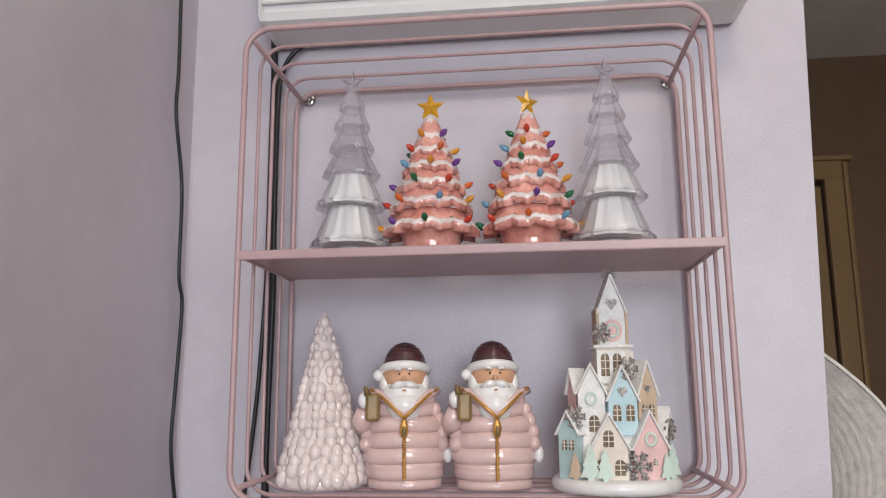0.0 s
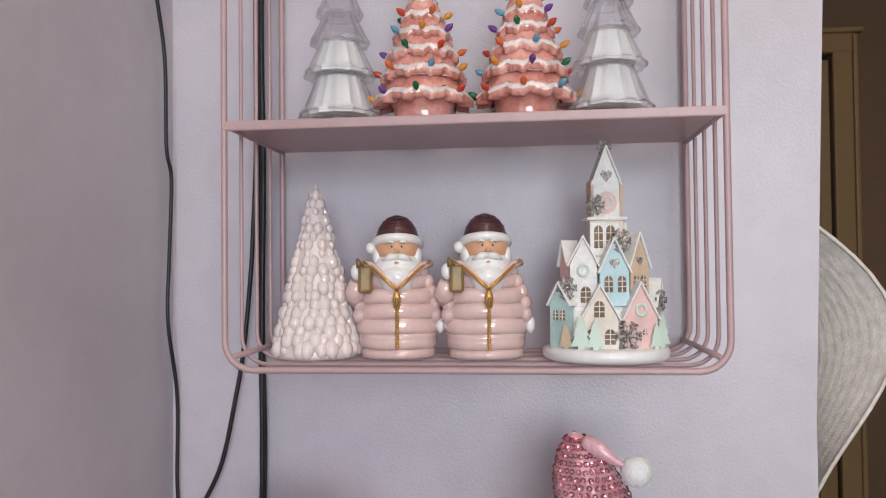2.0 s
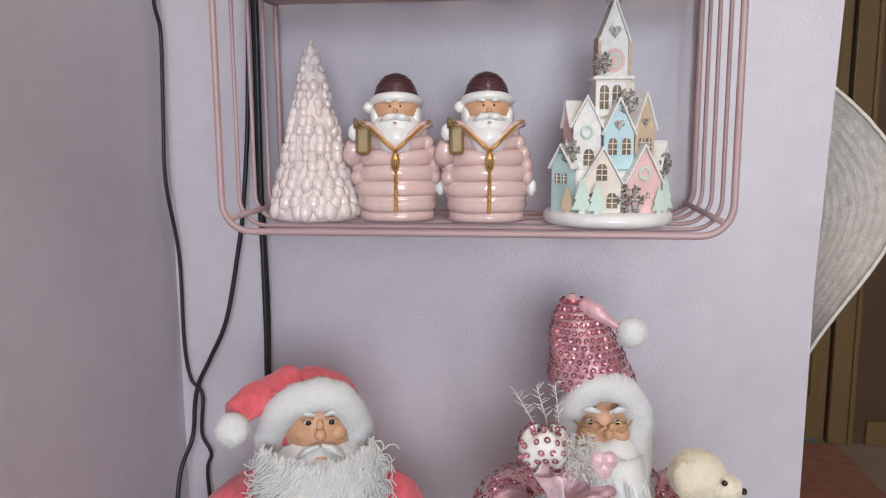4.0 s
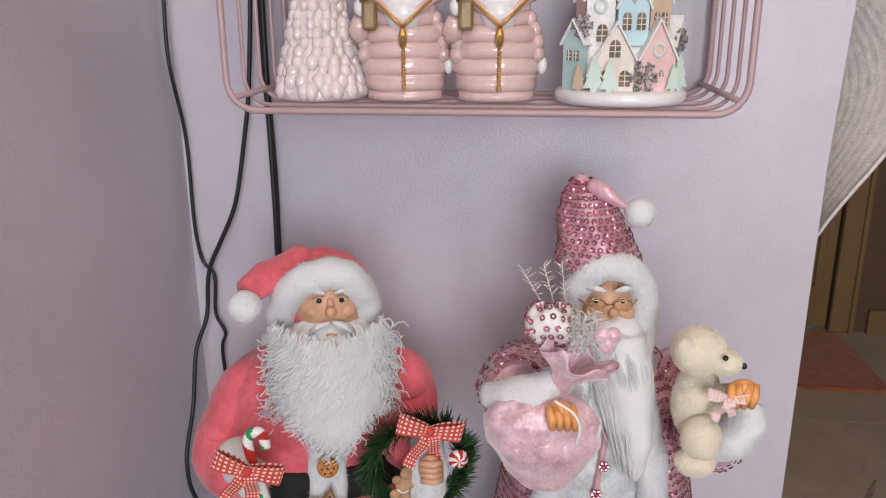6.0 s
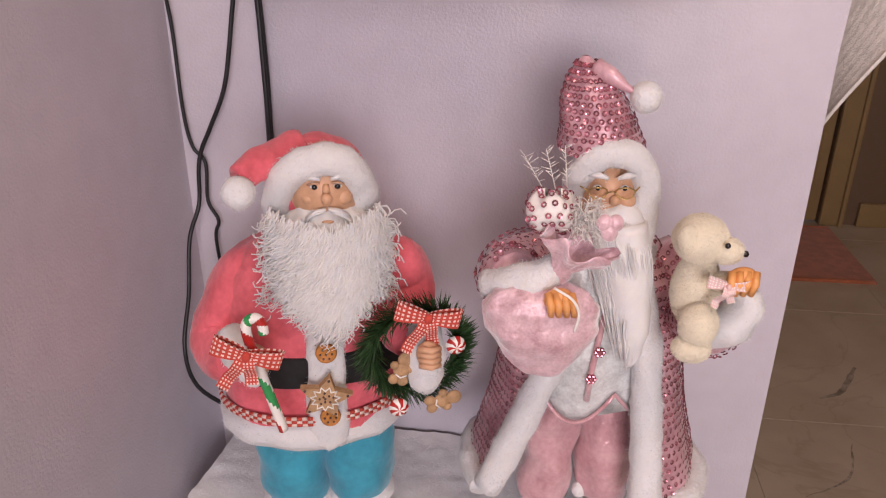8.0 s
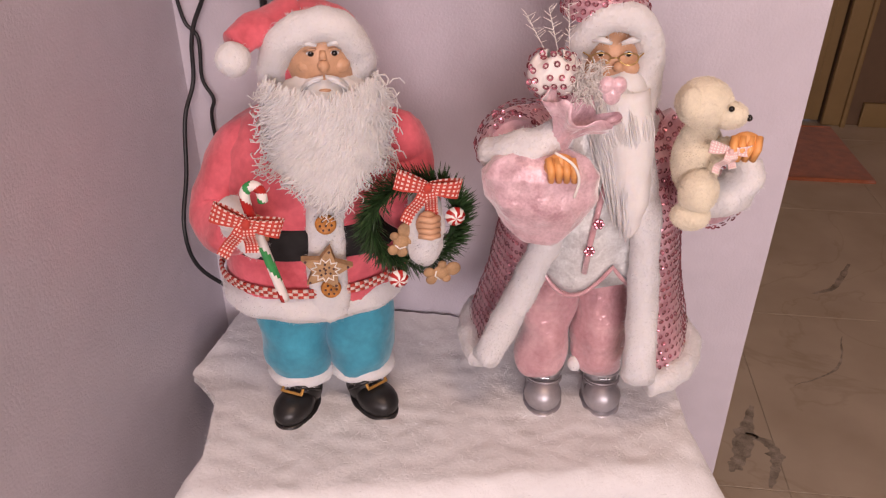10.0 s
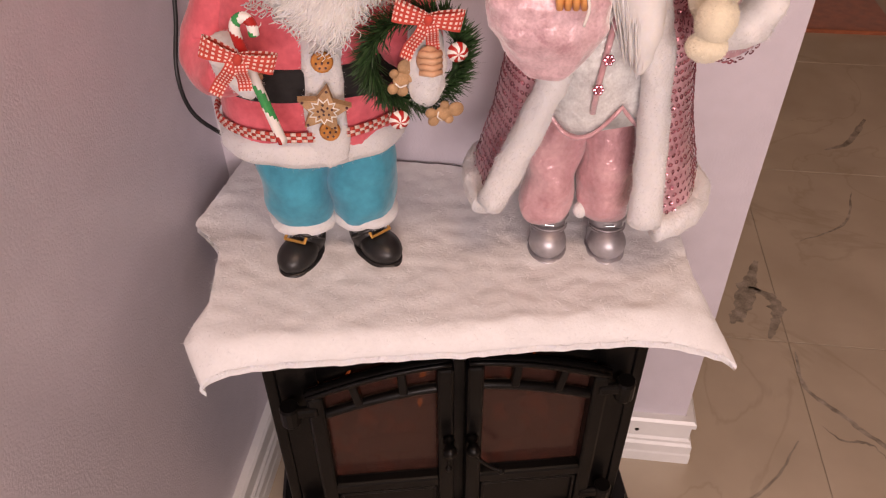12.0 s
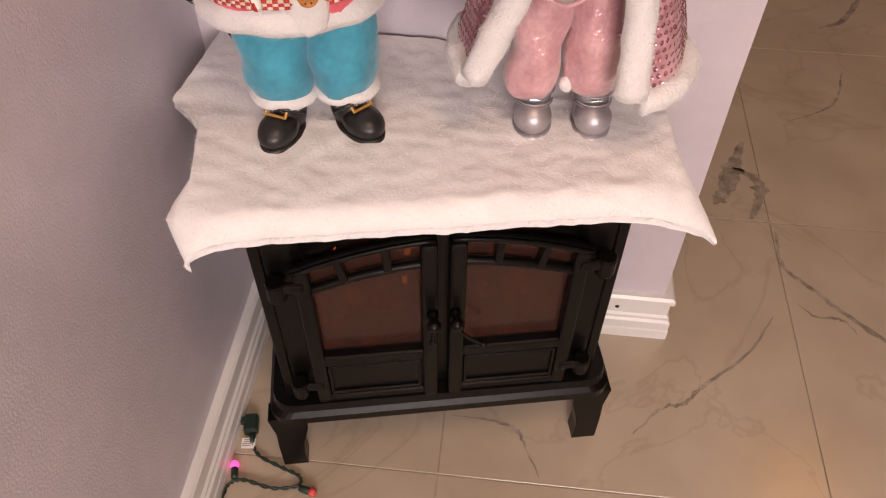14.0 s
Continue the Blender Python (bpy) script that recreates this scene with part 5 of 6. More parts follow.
    s.ball((0.004, -0.046, 0.334), (0.0455, 0.0325, 0.038), BEARD, 40, 26, rough=0.006, freq=110)
    rng = random.Random(11)
    for sx in (-1, 1):
        for k in range(26):
            q = k / 25
            p = Vector((0.007 + sx * (0.001 + 0.004 * q), -0.0555 - 0.003 * rng.random(), 0.4005 - 0.003 * q))
            s.tube(smooth_path([p, p + Vector((sx * 0.010, 0.000, -0.002 - 0.003 * q)), p + Vector((sx * 0.019, 0.008, -0.011 - 0.006 * q))], 3), [0.0013] * 6 + [0.0005], BEARD, 5)
    s.ball((0.007, -0.057, 0.3885), (0.0055, 0.003, 0.0016), SKIN, 10, 6)
    for k in range(2800):
        u = rng.uniform(-1, 1)
        top = rng.random() ** 0.9
        edge = math.sqrt(max(0, 1 - u * u))
        p = Vector((0.005 + u * 0.049, -0.036 - 0.036 * edge - 0.022 * top * edge, 0.402 - 0.080 * top * (1 - 0.25 * abs(u)) - 0.010 * (1 - abs(u))))
        d = Vector((u * 0.30 + rng.uniform(-0.35, 0.35), -0.10 * rng.random(), -1)).normalized()
        L, w, ph, fr = rng.uniform(0.018, 0.038) * (1 - 0.25 * abs(u)), rng.uniform(0.0010, 0.0030), rng.random() * 6, rng.uniform(9, 17)
        pts = []
        for i in range(11):
            q = i / 10
            pts.append(p + d * L * q + Vector((w * math.sin(ph + fr * q), -0.005 * math.sin(q * 3) + w * 0.8 * math.cos(ph + fr * q), 0.3 * w * math.sin(2 * fr * q))) * (0.4 + q))
        s.tube(pts, [0.00062] * 9 + [0.0005, 0.0003], BEARD, 4)
    for k in range(170):
        sx = rng.choice((-1, 1))
        z0 = rng.uniform(0.318, 0.398)
        p = Vector((0.005 + sx * rng.uniform(0.040, 0.048), -0.034 - 0.016 * rng.random() - 0.35 * max(0, 0.36 - z0), z0))
        d = Vector((sx * rng.uniform(0.2, 0.9), -0.15, -rng.uniform(0.2, 1))).normalized()
        ph, L = rng.random() * 6, rng.uniform(0.012, 0.030)
        s.tube([p + d * L * i / 9 + Vector((0.0030 * math.sin(ph + 1.1 * i), 0.003 * math.cos(ph + i), 0.0030 * math.sin(i * 1.3 + ph))) * (0.3 + i / 9) for i in range(10)], 0.0006, BEARD, 4)
    s.fur(FURCORE, FUR, 14000, 0.0032, 0.00016, 0.2, 4, 0.5)
    return s.thing("coral_bearded_figure", "standing bearded figure in coral velvet coat and teal trousers", "figure", m=CORAL_AT)


coral_figure()


def sequin_rows(s, surf, nu, nv, jitter, rng, size=0.0026):
    """Ring sequins laid in rows on a surface surf(u, v)."""
    for j in range(nv):
        for i in range(nu):
            u, v = (i + 0.5 * (j % 2) + rng.uniform(-jitter, jitter)) / nu, (j + 0.5 + rng.uniform(-jitter, jitter)) / nv
            if not (0 <= u <= 1 and 0 <= v <= 1):
                continue
            p = surf(u, v)
            a, b = surf(min(1, u + 0.01), v) - p, surf(u, min(1, v + 0.01)) - p
            n = a.cross(b)
            if n.length < 1e-12:
                continue
            n.normalize()
            a = (a if a.length > 1e-9 else Vector((1, 0, 0))).normalized()
            a = (a - n * a.dot(n)).normalized()
            b = n.cross(a)
            tilt = Vector((rng.uniform(-0.3, 0.3), rng.uniform(-0.3, 0.3)))
            c = p + n * 0.0014
            vs = []
            for k in range(8):
                an = 2 * math.pi * k / 8
                e = a * math.cos(an) + b * math.sin(an)
                lift = n * (tilt.x * math.cos(an) + tilt.y * math.sin(an)) * size
                vs += [c + e * size + lift + n * 0.0006, c + e * size * 0.42 + lift * 0.4]
            fs = [(2 * k, 2 * ((k + 1) % 8), 2 * ((k + 1) % 8) + 1, 2 * k + 1) for k in range(8)]
            s.add(vs, fs, SEQ, False)


def rose_figure():
    """The tall bearded figure in a rose sequin coat, one plain mesh."""
    s = Shape()
    rng = random.Random(8)
    # silver boots with a strap and buckle
    for sx in (-1, 1):
        q = pose(sx * 0.0325, 0.010, 0, 0, 0, sx * 3)
        s.ball((0, -0.018, 0.0185), (0.0212, 0.0225, 0.0200), SILVER, 24, 16, at=q)
        s.lathe([(0.0195, 0.002), (0.0195, 0.012), (0.0190, 0.03), (0.0175, 0.062)], SILVER, 24, q)
        s.lathe([(0.0215, 0), (0.0225, 0.0012), (0.0225, 0.0045), (0.0210, 0.0058)], SILVER, 28, q @ pose(0, -0.010, 0), sy=1.42)
        for dz in (0.0, 0.0032):
            s.tube([(0.0202 * math.sin(a), -0.0205 * math.cos(a) - 0.004, 0.0325 + dz + 0.002 * math.cos(a)) for a in (radians(-80 + 160 * k / 16) for k in range(17))], 0.0011, SILVER, 6, at=q)
        s.tube([(0.0190 * math.sin(a), -0.0195 * math.cos(a), 0.047) for a in (radians(-85 + 170 * k / 16) for k in range(17))], 0.0016, SILVER, 6, at=q, flat=2.4)
        for c, sz in (((0, -0.0205, 0.0425), (0.012, 0.0028, 0.0026)), ((0, -0.0200, 0.0520), (0.012, 0.0028, 0.0026)), ((-0.006, -0.0202, 0.0472), (0.0026, 0.0028, 0.0115)), ((0.006, -0.0202, 0.0472), (0.0026, 0.0028, 0.0115))):
            s.box(c, sz, CHROME, q, 0.001)
    s.ball((-0.002, -0.012, 0.066), (0.008, 0.007, 0.010), FURCORE, 12, 8)
    # crumpled satin trousers
    for x, tx in ((-0.0375, -0.036), (0.0255, 0.022)):
        limb(s, [(x, 0.004, 0.060), (x, 0.002, 0.072), (x, 0.002, 0.10), (tx, 0.002, 0.145), (tx * 0.9, 0.003, 0.20), (tx * 0.8, 0.004, 0.25)], [0.027, 0.0300, 0.0305, 0.0300, 0.0315, 0.034], SATIN, 48, 0.009, 26)
    # brocade vest with a pointed hem edged in satin
    vest = lambda k, a: (1 + 0.012 * math.sin(7 * a + k), (0.016 - 0.034 * abs(math.sin(2.4 * (a + math.pi / 2 - 0.05)))) * (k < 2))
    s.lathe([(0.061, 0.206), (0.0625, 0.214), (0.064, 0.26), (0.062, 0.31), (0.054, 0.355), (0.03, 0.38)], BROCADE, 60, pose(-0.004, 0, 0), sy=0.92, ruffle=vest)
    s.tube([(-0.004 + 0.0625 * math.cos(a), 0.0580 * math.sin(a), 0.204 + vest(0, a)[1]) for a in (2 * math.pi * k / 80 for k in range(80))], 0.0022, SATIN, 6, True)
    s.tube([(-0.012, -0.0600, 0.216), (-0.010, -0.0612, 0.25), (-0.004, -0.0600, 0.30), (0.002, -0.056, 0.335)], 0.0030, SATIN, 7)
    for x, z in ((-0.0105, 0.243), (-0.0050, 0.272)):
        for k in range(6):
            s.ball((x + 0.0036 * math.cos(k * 1.047), -0.0650, z + 0.0036 * math.sin(k * 1.047)), 0.0021, SEQ, 6, 4, smooth=False)
        s.ball((x, -0.0665, z), 0.0026, SEQ, 8, 5, smooth=False)
    # open coat that flares towards the hem
    def coat(u, v):
        z = 0.100 + 0.262 * v
        rx = float(np.interp(z, (0.10, 0.18, 0.25, 0.32, 0.362), (0.119, 0.098, 0.087, 0.079, 0.045)))
        ry = rx * 0.74
        xr = float(np.interp(z, (0.10, 0.25, 0.36), (0.064, 0.055, 0.034)))
        xl = float(np.interp(z, (0.10, 0.25, 0.36), (-0.104, -0.060, -0.030)))
        a0, a1 = -math.acos(min(0.98, xr / rx)), math.pi + math.acos(min(0.98, -xl / rx))
        a = a0 + (a1 - a0) * u
        w = 1 + 0.03 * math.sin(7 * a) * (1 - v)
        return Vector((rx * w * math.cos(a), ry * w * math.sin(a) + 0.004, z + 0.010 * math.sin(a) * (1 - v)))
    s.grid(coat, 84, 30, SEQCLOTH)
    s.grid(lambda u, v: (lambda p: Vector((p.x * 0.96, (p.y - 0.004) * 0.96 + 0.004, p.z)))(coat(1 - u, v)), 64, 20, SATIN)
    sequin_rows(s, coat, 62, 32, 0.06, rng, 0.0025)
    # fur trims of the coat
    limb(s, [coat(0, v) + Vector((-0.009 - 0.006 * v, -0.004 - 0.010 * v, 0)) for v in (0.02, 0.2, 0.4, 0.6, 0.8, 0.98)], [0.0165, 0.0155, 0.0150, 0.0150, 0.0155, 0.016], FURCORE, 16, 0.003, 60)
    limb(s, [coat(1, 0.02) + Vector((0.002, -0.010, 0.002)), coat(1, 0.2) + Vector((0.006, -0.014, 0)), coat(1, 0.4) + Vector((0.008, -0.014, 0)), coat(1, 0.6) + Vector((0.010, -0.010, 0)), coat(1, 0.95)], [0.0145, 0.0150, 0.0145, 0.014, 0.013], FURCORE, 16, 0.003, 60)
    limb(s, [coat(u, 0) + Vector((0, 0, -0.002)) for u in (0, 0.05, 0.1, 0.2, 0.35, 0.5, 0.65, 0.8, 0.9, 0.95, 1)], [0.0145] * 11, FURCORE, 16, 0.003, 60)
    # sleeves: one bent over the sack, one round the toy bear
    def arm(pts, radii, nu, nv):
        path = smooth_path(pts, 10)
        rs = np.interp(np.linspace(0, len(pts) - 1, len(path)), range(len(pts)), radii)
        limb(s, pts, radii, SEQCLOTH, 20, 0.003, 40)

        def surf(u, v):
            k = min(int(v * (len(path) - 1)), len(path) - 2)
            c = path[k].lerp(path[k + 1], v * (len(path) - 1) - k)
            d = (path[k + 1] - path[k]).normalized()
            e = d.cross(Vector((0, 1, 0.01))).normalized()
            f = e.cross(d)
            a = -2 * math.pi * u
            return c + (e * math.cos(a) + f * math.sin(a)) * float(rs[k] + 0.002)
        sequin_rows(s, surf, nu, nv, 0.08, rng, 0.0026)
    arm([Vector((-0.044, 0.004, 0.330)), Vector((-0.074, -0.022, 0.338)), Vector((-0.088, -0.060, 0.346)), Vector((-0.084, -0.086, 0.356))], [0.029, 0.031, 0.028, 0.022], 26, 13)
    arm([Vector((0.046, 0.006, 0.340)), Vector((0.072, -0.006, 0.312)), Vector((0.086, -0.040, 0.298)), Vector((0.092, -0.078, 0.306))], [0.026, 0.026, 0.026, 0.022], 26, 14)
    limb(s, [(-0.106, -0.086, 0.350), (-0.086, -0.104, 0.360), (-0.064, -0.108, 0.370), (-0.050, -0.102, 0.378)], [0.014, 0.0165, 0.0165, 0.013], FURCORE, 16, 0.003, 60)
    limb(s, [(0.074, -0.084, 0.305), (0.092, -0.096, 0.318), (0.104, -0.096, 0.336), (0.104, -0.090, 0.350)], [0.012, 0.0165, 0.0165, 0.012], FURCORE, 16, 0.003, 60)
    for x, y, z, sg in ((-0.054, -0.132, 0.361, 1), (0.088, -0.124, 0.378, -1)):
        s.ball((x, y, z), (0.0125, 0.008, 0.0105), SKINORANGE, 16, 10)
        for k in range(4):
            xx = x - 0.0095 + 0.0060 * k
            s.tube([(xx, y - 0.002, z + 0.007), (xx + 0.002 * sg, y - 0.009, z + 0.000), (xx + 0.003 * sg, y - 0.006, z - 0.0105)], [0.0034, 0.0034, 0.0026], SKINORANGE, 9)
    # head with wire spectacles
    s.ball((-0.004, -0.016, 0.414), (0.027, 0.032, 0.034), SKIN, 24, 16)
    s.ball((-0.002, -0.0500, 0.4140), (0.0046, 0.0050, 0.0048), SKIN, 12, 8)
    for sx in (-1, 1):
        ex = -0.0055 + sx * 0.0115
        s.ball((-0.004 + sx * 0.0135, -0.0420, 0.4110), (0.0082, 0.0065, 0.0072), SKIN, 12, 8)
        s.ball((ex, -0.0455, 0.4240), (0.0040, 0.0028, 0.0024), WHITEGLAZE, 10, 6)
        s.ball((ex, -0.0475, 0.4240), (0.0022, 0.0013, 0.0022), DARK, 10, 6)
        s.tube([(ex - sx * 0.0075, -0.0500, 0.4335), (ex, -0.0505, 0.4365), (ex + sx * 0.0080, -0.0460, 0.4350)], [0.0016, 0.0028, 0.0015], FURCORE, 8)
        s.tube([(ex + 0.0080 * math.cos(a), -0.0530 + 0.003 * math.cos(a) ** 2, 0.4215 + 0.0050 * math.sin(a)) for a in (2 * math.pi * k / 18 for k in range(18))], 0.0007, LENS, 5, True)
        s.tube([(ex + sx * 0.0080, -0.0500, 0.4220), (ex + sx * 0.0175, -0.036, 0.4245)], 0.0007, LENS, 5)
    s.tube([(-0.009, -0.0525, 0.4220), (-0.0055, -0.0545, 0.4232), (-0.002, -0.0525, 0.4220)], 0.0007, LENS, 5)
    rim = [(-0.030, -0.018, 0.392), (-0.034, -0.026, 0.415), (-0.030, -0.034, 0.434), (-0.018, -0.040, 0.449), (-0.002, -0.042, 0.4540), (0.016, -0.038, 0.445), (0.027, -0.032, 0.424), (0.0290, -0.030, 0.398), (0.0275, -0.034, 0.372), (0.026, -0.040, 0.352)]
    limb(s, rim, [0.009, 0.011, 0.012, 0.0125, 0.0125, 0.0125, 0.012, 0.012, 0.0115, 0.010], FURCORE, 16, 0.002, 80)
    # long straight beard, narrowing into the fur front
    s.ball((0.004, -0.040, 0.380), (0.026, 0.020, 0.030), BEARD, 20, 14, rough=0.002, freq=60)
    limb(s, [(0.006, -0.046, 0.390), (0.012, -0.058, 0.350), (0.018, -0.065, 0.315), (0.022, -0.067, 0.285), (0.022, -0.066, 0.262)], [0.023, 0.0225, 0.018, 0.012, 0.005], BEARD, 18, 0.003, 60)
    for k in range(700):
        u = rng.uniform(-1, 1)
        p = Vector((0.003 + u * 0.026, -0.046 - 0.016 * math.sqrt(max(0, 1 - u * u)), 0.402 - 0.03 * rng.random() - 0.016 * abs(u)))
        L = rng.uniform(0.05, 0.115) * (1 - 0.3 * abs(u))
        end = Vector((0.018 + u * 0.016, -0.079 + 0.012 * abs(u), p.z - L))
        mid = p.lerp(end, 0.5) + Vector((rng.uniform(-0.003, 0.003), -0.009, 0))
        s.tube(smooth_path([p, mid, end], 4), [0.00045] * 8 + [0.0003], BEARD, 4)
    # tall leaning hat, gathered above the rim, with a pompom
    def hat(u, v):
        a = 2 * math.pi * u
        r = float(np.interp(v, (0, 0.15, 0.22, 0.42, 0.6, 0.75, 0.9, 1), (0.0360, 0.0355, 0.0325, 0.0295, 0.0250, 0.0190, 0.0105, 0.0030)))
        r *= 1 + 0.03 * math.sin(5 * a + 6 * v) * min(1, 3 * v)
        c = Vector((-0.010 - 0.020 * v, -0.014 + 0.004 * v, 0.448 + 0.080 * v))
        return c + Vector((r * math.cos(a), 0.95 * r * math.sin(a), 0.0))
    s.grid(hat, 44, 30, SEQCLOTH, wrap=True)
    sequin_rows(s, lambda u, v: hat(u, v * 0.95), 30, 13, 0.08, rng, 0.0026)
    s.tube([hat(k / 32, 0.21) for k in range(32)], 0.0020, SEQCLOTH, 6, True)
    limb(s, [hat(0.9, 0.90) + Vector((-0.002, 0, 0)), Vector((-0.010, -0.026, 0.514)), Vector((0.002, -0.030, 0.506)), Vector((0.010, -0.032, 0.502))], [0.008, 0.007, 0.004, 0.0025], SEQCLOTH, 10, 0.001, 60)
    s.ball((0.0185, -0.032, 0.4985), 0.0135, FURCORE, 18, 12, rough=0.001, freq=90)
    s.fur(FURCORE, FUR, 16000, 0.0032, 0.00016, 0.2, 6, 0.5)
    return s.thing("rose_bearded_figure", "standing bearded figure in rose sequin coat and tall hat", "figure", m=ROSE_AT)


rose_figure()

# velvet sack hanging from the hand, with a gathered satin neck
sack = holder("gift_sack", ROSE_AT @ pose(-0.066, -0.112, 0.325), "pink crushed velvet sack with a gathered top", "sack")


def sack_body(u, v):
    a = 2 * math.pi * u
    z = -0.047 + 0.092 * v
    r = float(np.interp(v, (0, 0.06, 0.25, 0.5, 0.75, 0.9, 1), (0.004, 0.017, 0.034, 0.046, 0.048, 0.036, 0.010)))
    r *= 1 + 0.04 * math.sin(3 * a + 2 * v) + 0.045 * v * v * math.sin(11 * a + 1.5 * math.sin(5 * v)) + 0.02 * math.sin(7 * a + 9 * v)
    return Vector((r * math.cos(a) + 0.008 * (0.5 - v), 0.50 * r * math.sin(a), z)) + 0.004 * noise.noise_vector(Vector((r * math.cos(a), r * math.sin(a), z)) * 34)


Shape().grid(sack_body, 56, 36, PLUSHPINK, wrap=True).part("body", sack)
neck = pose(0.014, -0.004, 0.056, 14, 26, 0)
Shape().lathe([(0.010, -0.012), (0.0085, 0.002), (0.015, 0.014), (0.024, 0.022), (0.029, 0.028), (0.0275, 0.029)], PLUSHPINK, 70, neck, sx=1.05, sy=0.62, ruffle=lambda k, a: (1 + 0.07 * k / 3 * math.sin(6 * a) + 0.05 * math.sin(13 * a), 0.004 * k / 3 * math.sin(5 * a)), cap=False).part("gathered_top", sack)
Shape().tube(smooth_path([(0.006, -0.030, 0.052), (0.020, -0.034, 0.044), (0.026, -0.032, 0.030), (0.024, -0.030, 0.014)], 6), 0.0012, ICING, 6).part("tie", sack, "white tie cord")

# what looks out of the sack: sequin parcel, tinsel, pink heart, frosted twig
spray = holder("tinsel_spray", ROSE_AT @ pose(-0.050, -0.112, 0.410), "white tinsel spray and sequin bundle in the sack", "decoration")
rng = random.Random(21)
s = Shape()


def parcel(u, v):
    a, b = 2 * math.pi * u, math.pi * (0.10 + 0.8 * v)
    return Vector((-0.012 + 0.020 * math.sin(b) * math.cos(a), 0.002 + 0.013 * math.sin(b) * math.sin(a), 0.018 - 0.016 * math.cos(b) + 0.003 * math.sin(3 * a)))


s.grid(parcel, 28, 16, ICING, wrap=True)
sequin_rows(s, parcel, 14, 5, 0.2, rng, 0.0026)
s.part("wrapped_parcel", spray, "white parcel with pink ring sequins")
s = Shape()
for k in range(320):
    d = Vector((rng.gauss(0.1, 0.5), rng.gauss(-0.2, 0.4), rng.gauss(0.3, 0.8))).normalized()
    p0 = Vector((0.012 + rng.uniform(-0.010, 0.012), -0.008 + rng.uniform(-0.004, 0.004), 0.012 + rng.uniform(-0.014, 0.018)))
    L = rng.uniform(0.004, 0.011)
    s.tube([p0, p0 + d * L * 0.5 + Vector((0, 0, 0.002)), p0 + d * L], [0.0004, 0.0004, 0.0002], ICING, 3)
tagged(s.part("tinsel", spray), kind="stuff")
s = Shape()
for sx in (-1, 1):
    s.ball((0.031 + sx * 0.0042, -0.012, 0.014), (0.0066, 0.005, 0.0070), PLUSHPINK, 14, 10)
s.ball((0.031, -0.012, 0.007), (0.0070, 0.005, 0.0085), PLUSHPINK, 14, 10)
s.part("heart", spray, "pink velvet heart")
s = Shape()
for bx, lean in ((-0.008, -0.30), (0.000, -0.12), (-0.016, -0.55)):
    tip = Vector((bx + lean * 0.034, 0.010, 0.070 - 0.018 * abs(lean)))
    root = Vector((bx, 0.008, 0.028))
    s.tube([root, tip], [0.0005, 0.0003], ICING, 4)
    for k in range(14):
        q = 0.3 + 0.7 * k / 13
        p = root.lerp(tip, q)
        d = Vector((rng.choice((-1, 1)) * rng.uniform(0.4, 1), rng.gauss(0, 0.4), rng.uniform(0.2, 0.9))).normalized() * rng.uniform(0.004, 0.009)
        s.tube([p, p + d], [0.0004, 0.0002], ICING, 3)
tagged(s.part("frosted_twig", spray), kind="stuff")


def toy_bear():
    """A cream plush bear, its head turned to one side."""
    bear = holder("toy_bear", ROSE_AT @ pose(0.060, -0.104, 0.300), "cream plush toy bear with a pink spotted bow", "toy bear")

    def plush(name, balls, hairs, seed):
        s = Shape()
        for c, r in balls:
            s.ball(c, r, TEDDY, 26, 18, rough=0.001, freq=90)
        s.fur(TEDDY, TEDDY, hairs * 4, 0.0011, 0.00018, 0.1, seed, 0.4)
        return s.part(name, bear)
    plush("body", (((0.001, 0.006, 0.055), (0.0200, 0.019, 0.034)),), 2400, 9)
    head = plush("head", (((-0.004, -0.004, 0.105), (0.0220, 0.020, 0.0200)), ((0.014, -0.014, 0.0995), (0.0135, 0.0115, 0.0105))), 2200, 10)
    plush("ear", (((-0.0165, -0.015, 0.109), (0.0085, 0.0075, 0.0120)),), 500, 11)
    plush("leg", (((0.000, -0.018, 0.036), (0.0155, 0.015, 0.0190)), ((-0.003, -0.018, 0.014), (0.0160, 0.014, 0.0115))), 1800, 13)
    plush("arm", (((0.018, -0.010, 0.070), (0.0120, 0.009, 0.0090)),), 500, 14)
    Shape().ball((0.0105, -0.0245, 0.1085), 0.0023, DARK, 10, 8).part("eye", head, "black bead eye")
    Shape().ball((0.0275, -0.0180, 0.0990), (0.0024, 0.003, 0.0026), DARK, 10, 8).part("nose", head, "black nose")
    s = Shape()
    bow(s, (0.014, -0.026, 0.077), 0.016, PINKCARD, ICING, 0.1)
    s.part("bow", bear, "pink spotted bow")
    return bear


toy_bear()

# candy cane with a gingham bow
cane = holder("candy_cane", CORAL_AT @ pose(-0.060, -0.128, 0.214), "striped candy cane with a red gingham bow", "candy cane")
s = Shape()
cp = smooth_path([(0.018, 0.012, 0.0), (0.010, 0.008, 0.04), (0.002, 0.004, 0.08), (-0.003, 0.002, 0.108), (-0.001, 0.002, 0.118), (0.005, 0.002, 0.121), (0.010, 0.002, 0.116), (0.011, 0.002, 0.106)], 9)
seg = 12
tmp = Shape().tube(cp, 0.0044, ICING, seg)
for f in tmp.f:
    i, k = f[0] // seg, f[0] % seg
    ph = (i * 0.9 + k * 1.0) % 24
    m = CANDYRED if ph < 6 else (CANDYGREEN if 12 <= ph < 17 else ICING)
    if len(f) > 4:
        m = ICING
    s.f.append(f)
    s.mi.append(s.slot(m))
    s.sm.append(True)
s.v = tmp.v
s.part("cane", cane)
s = Shape()
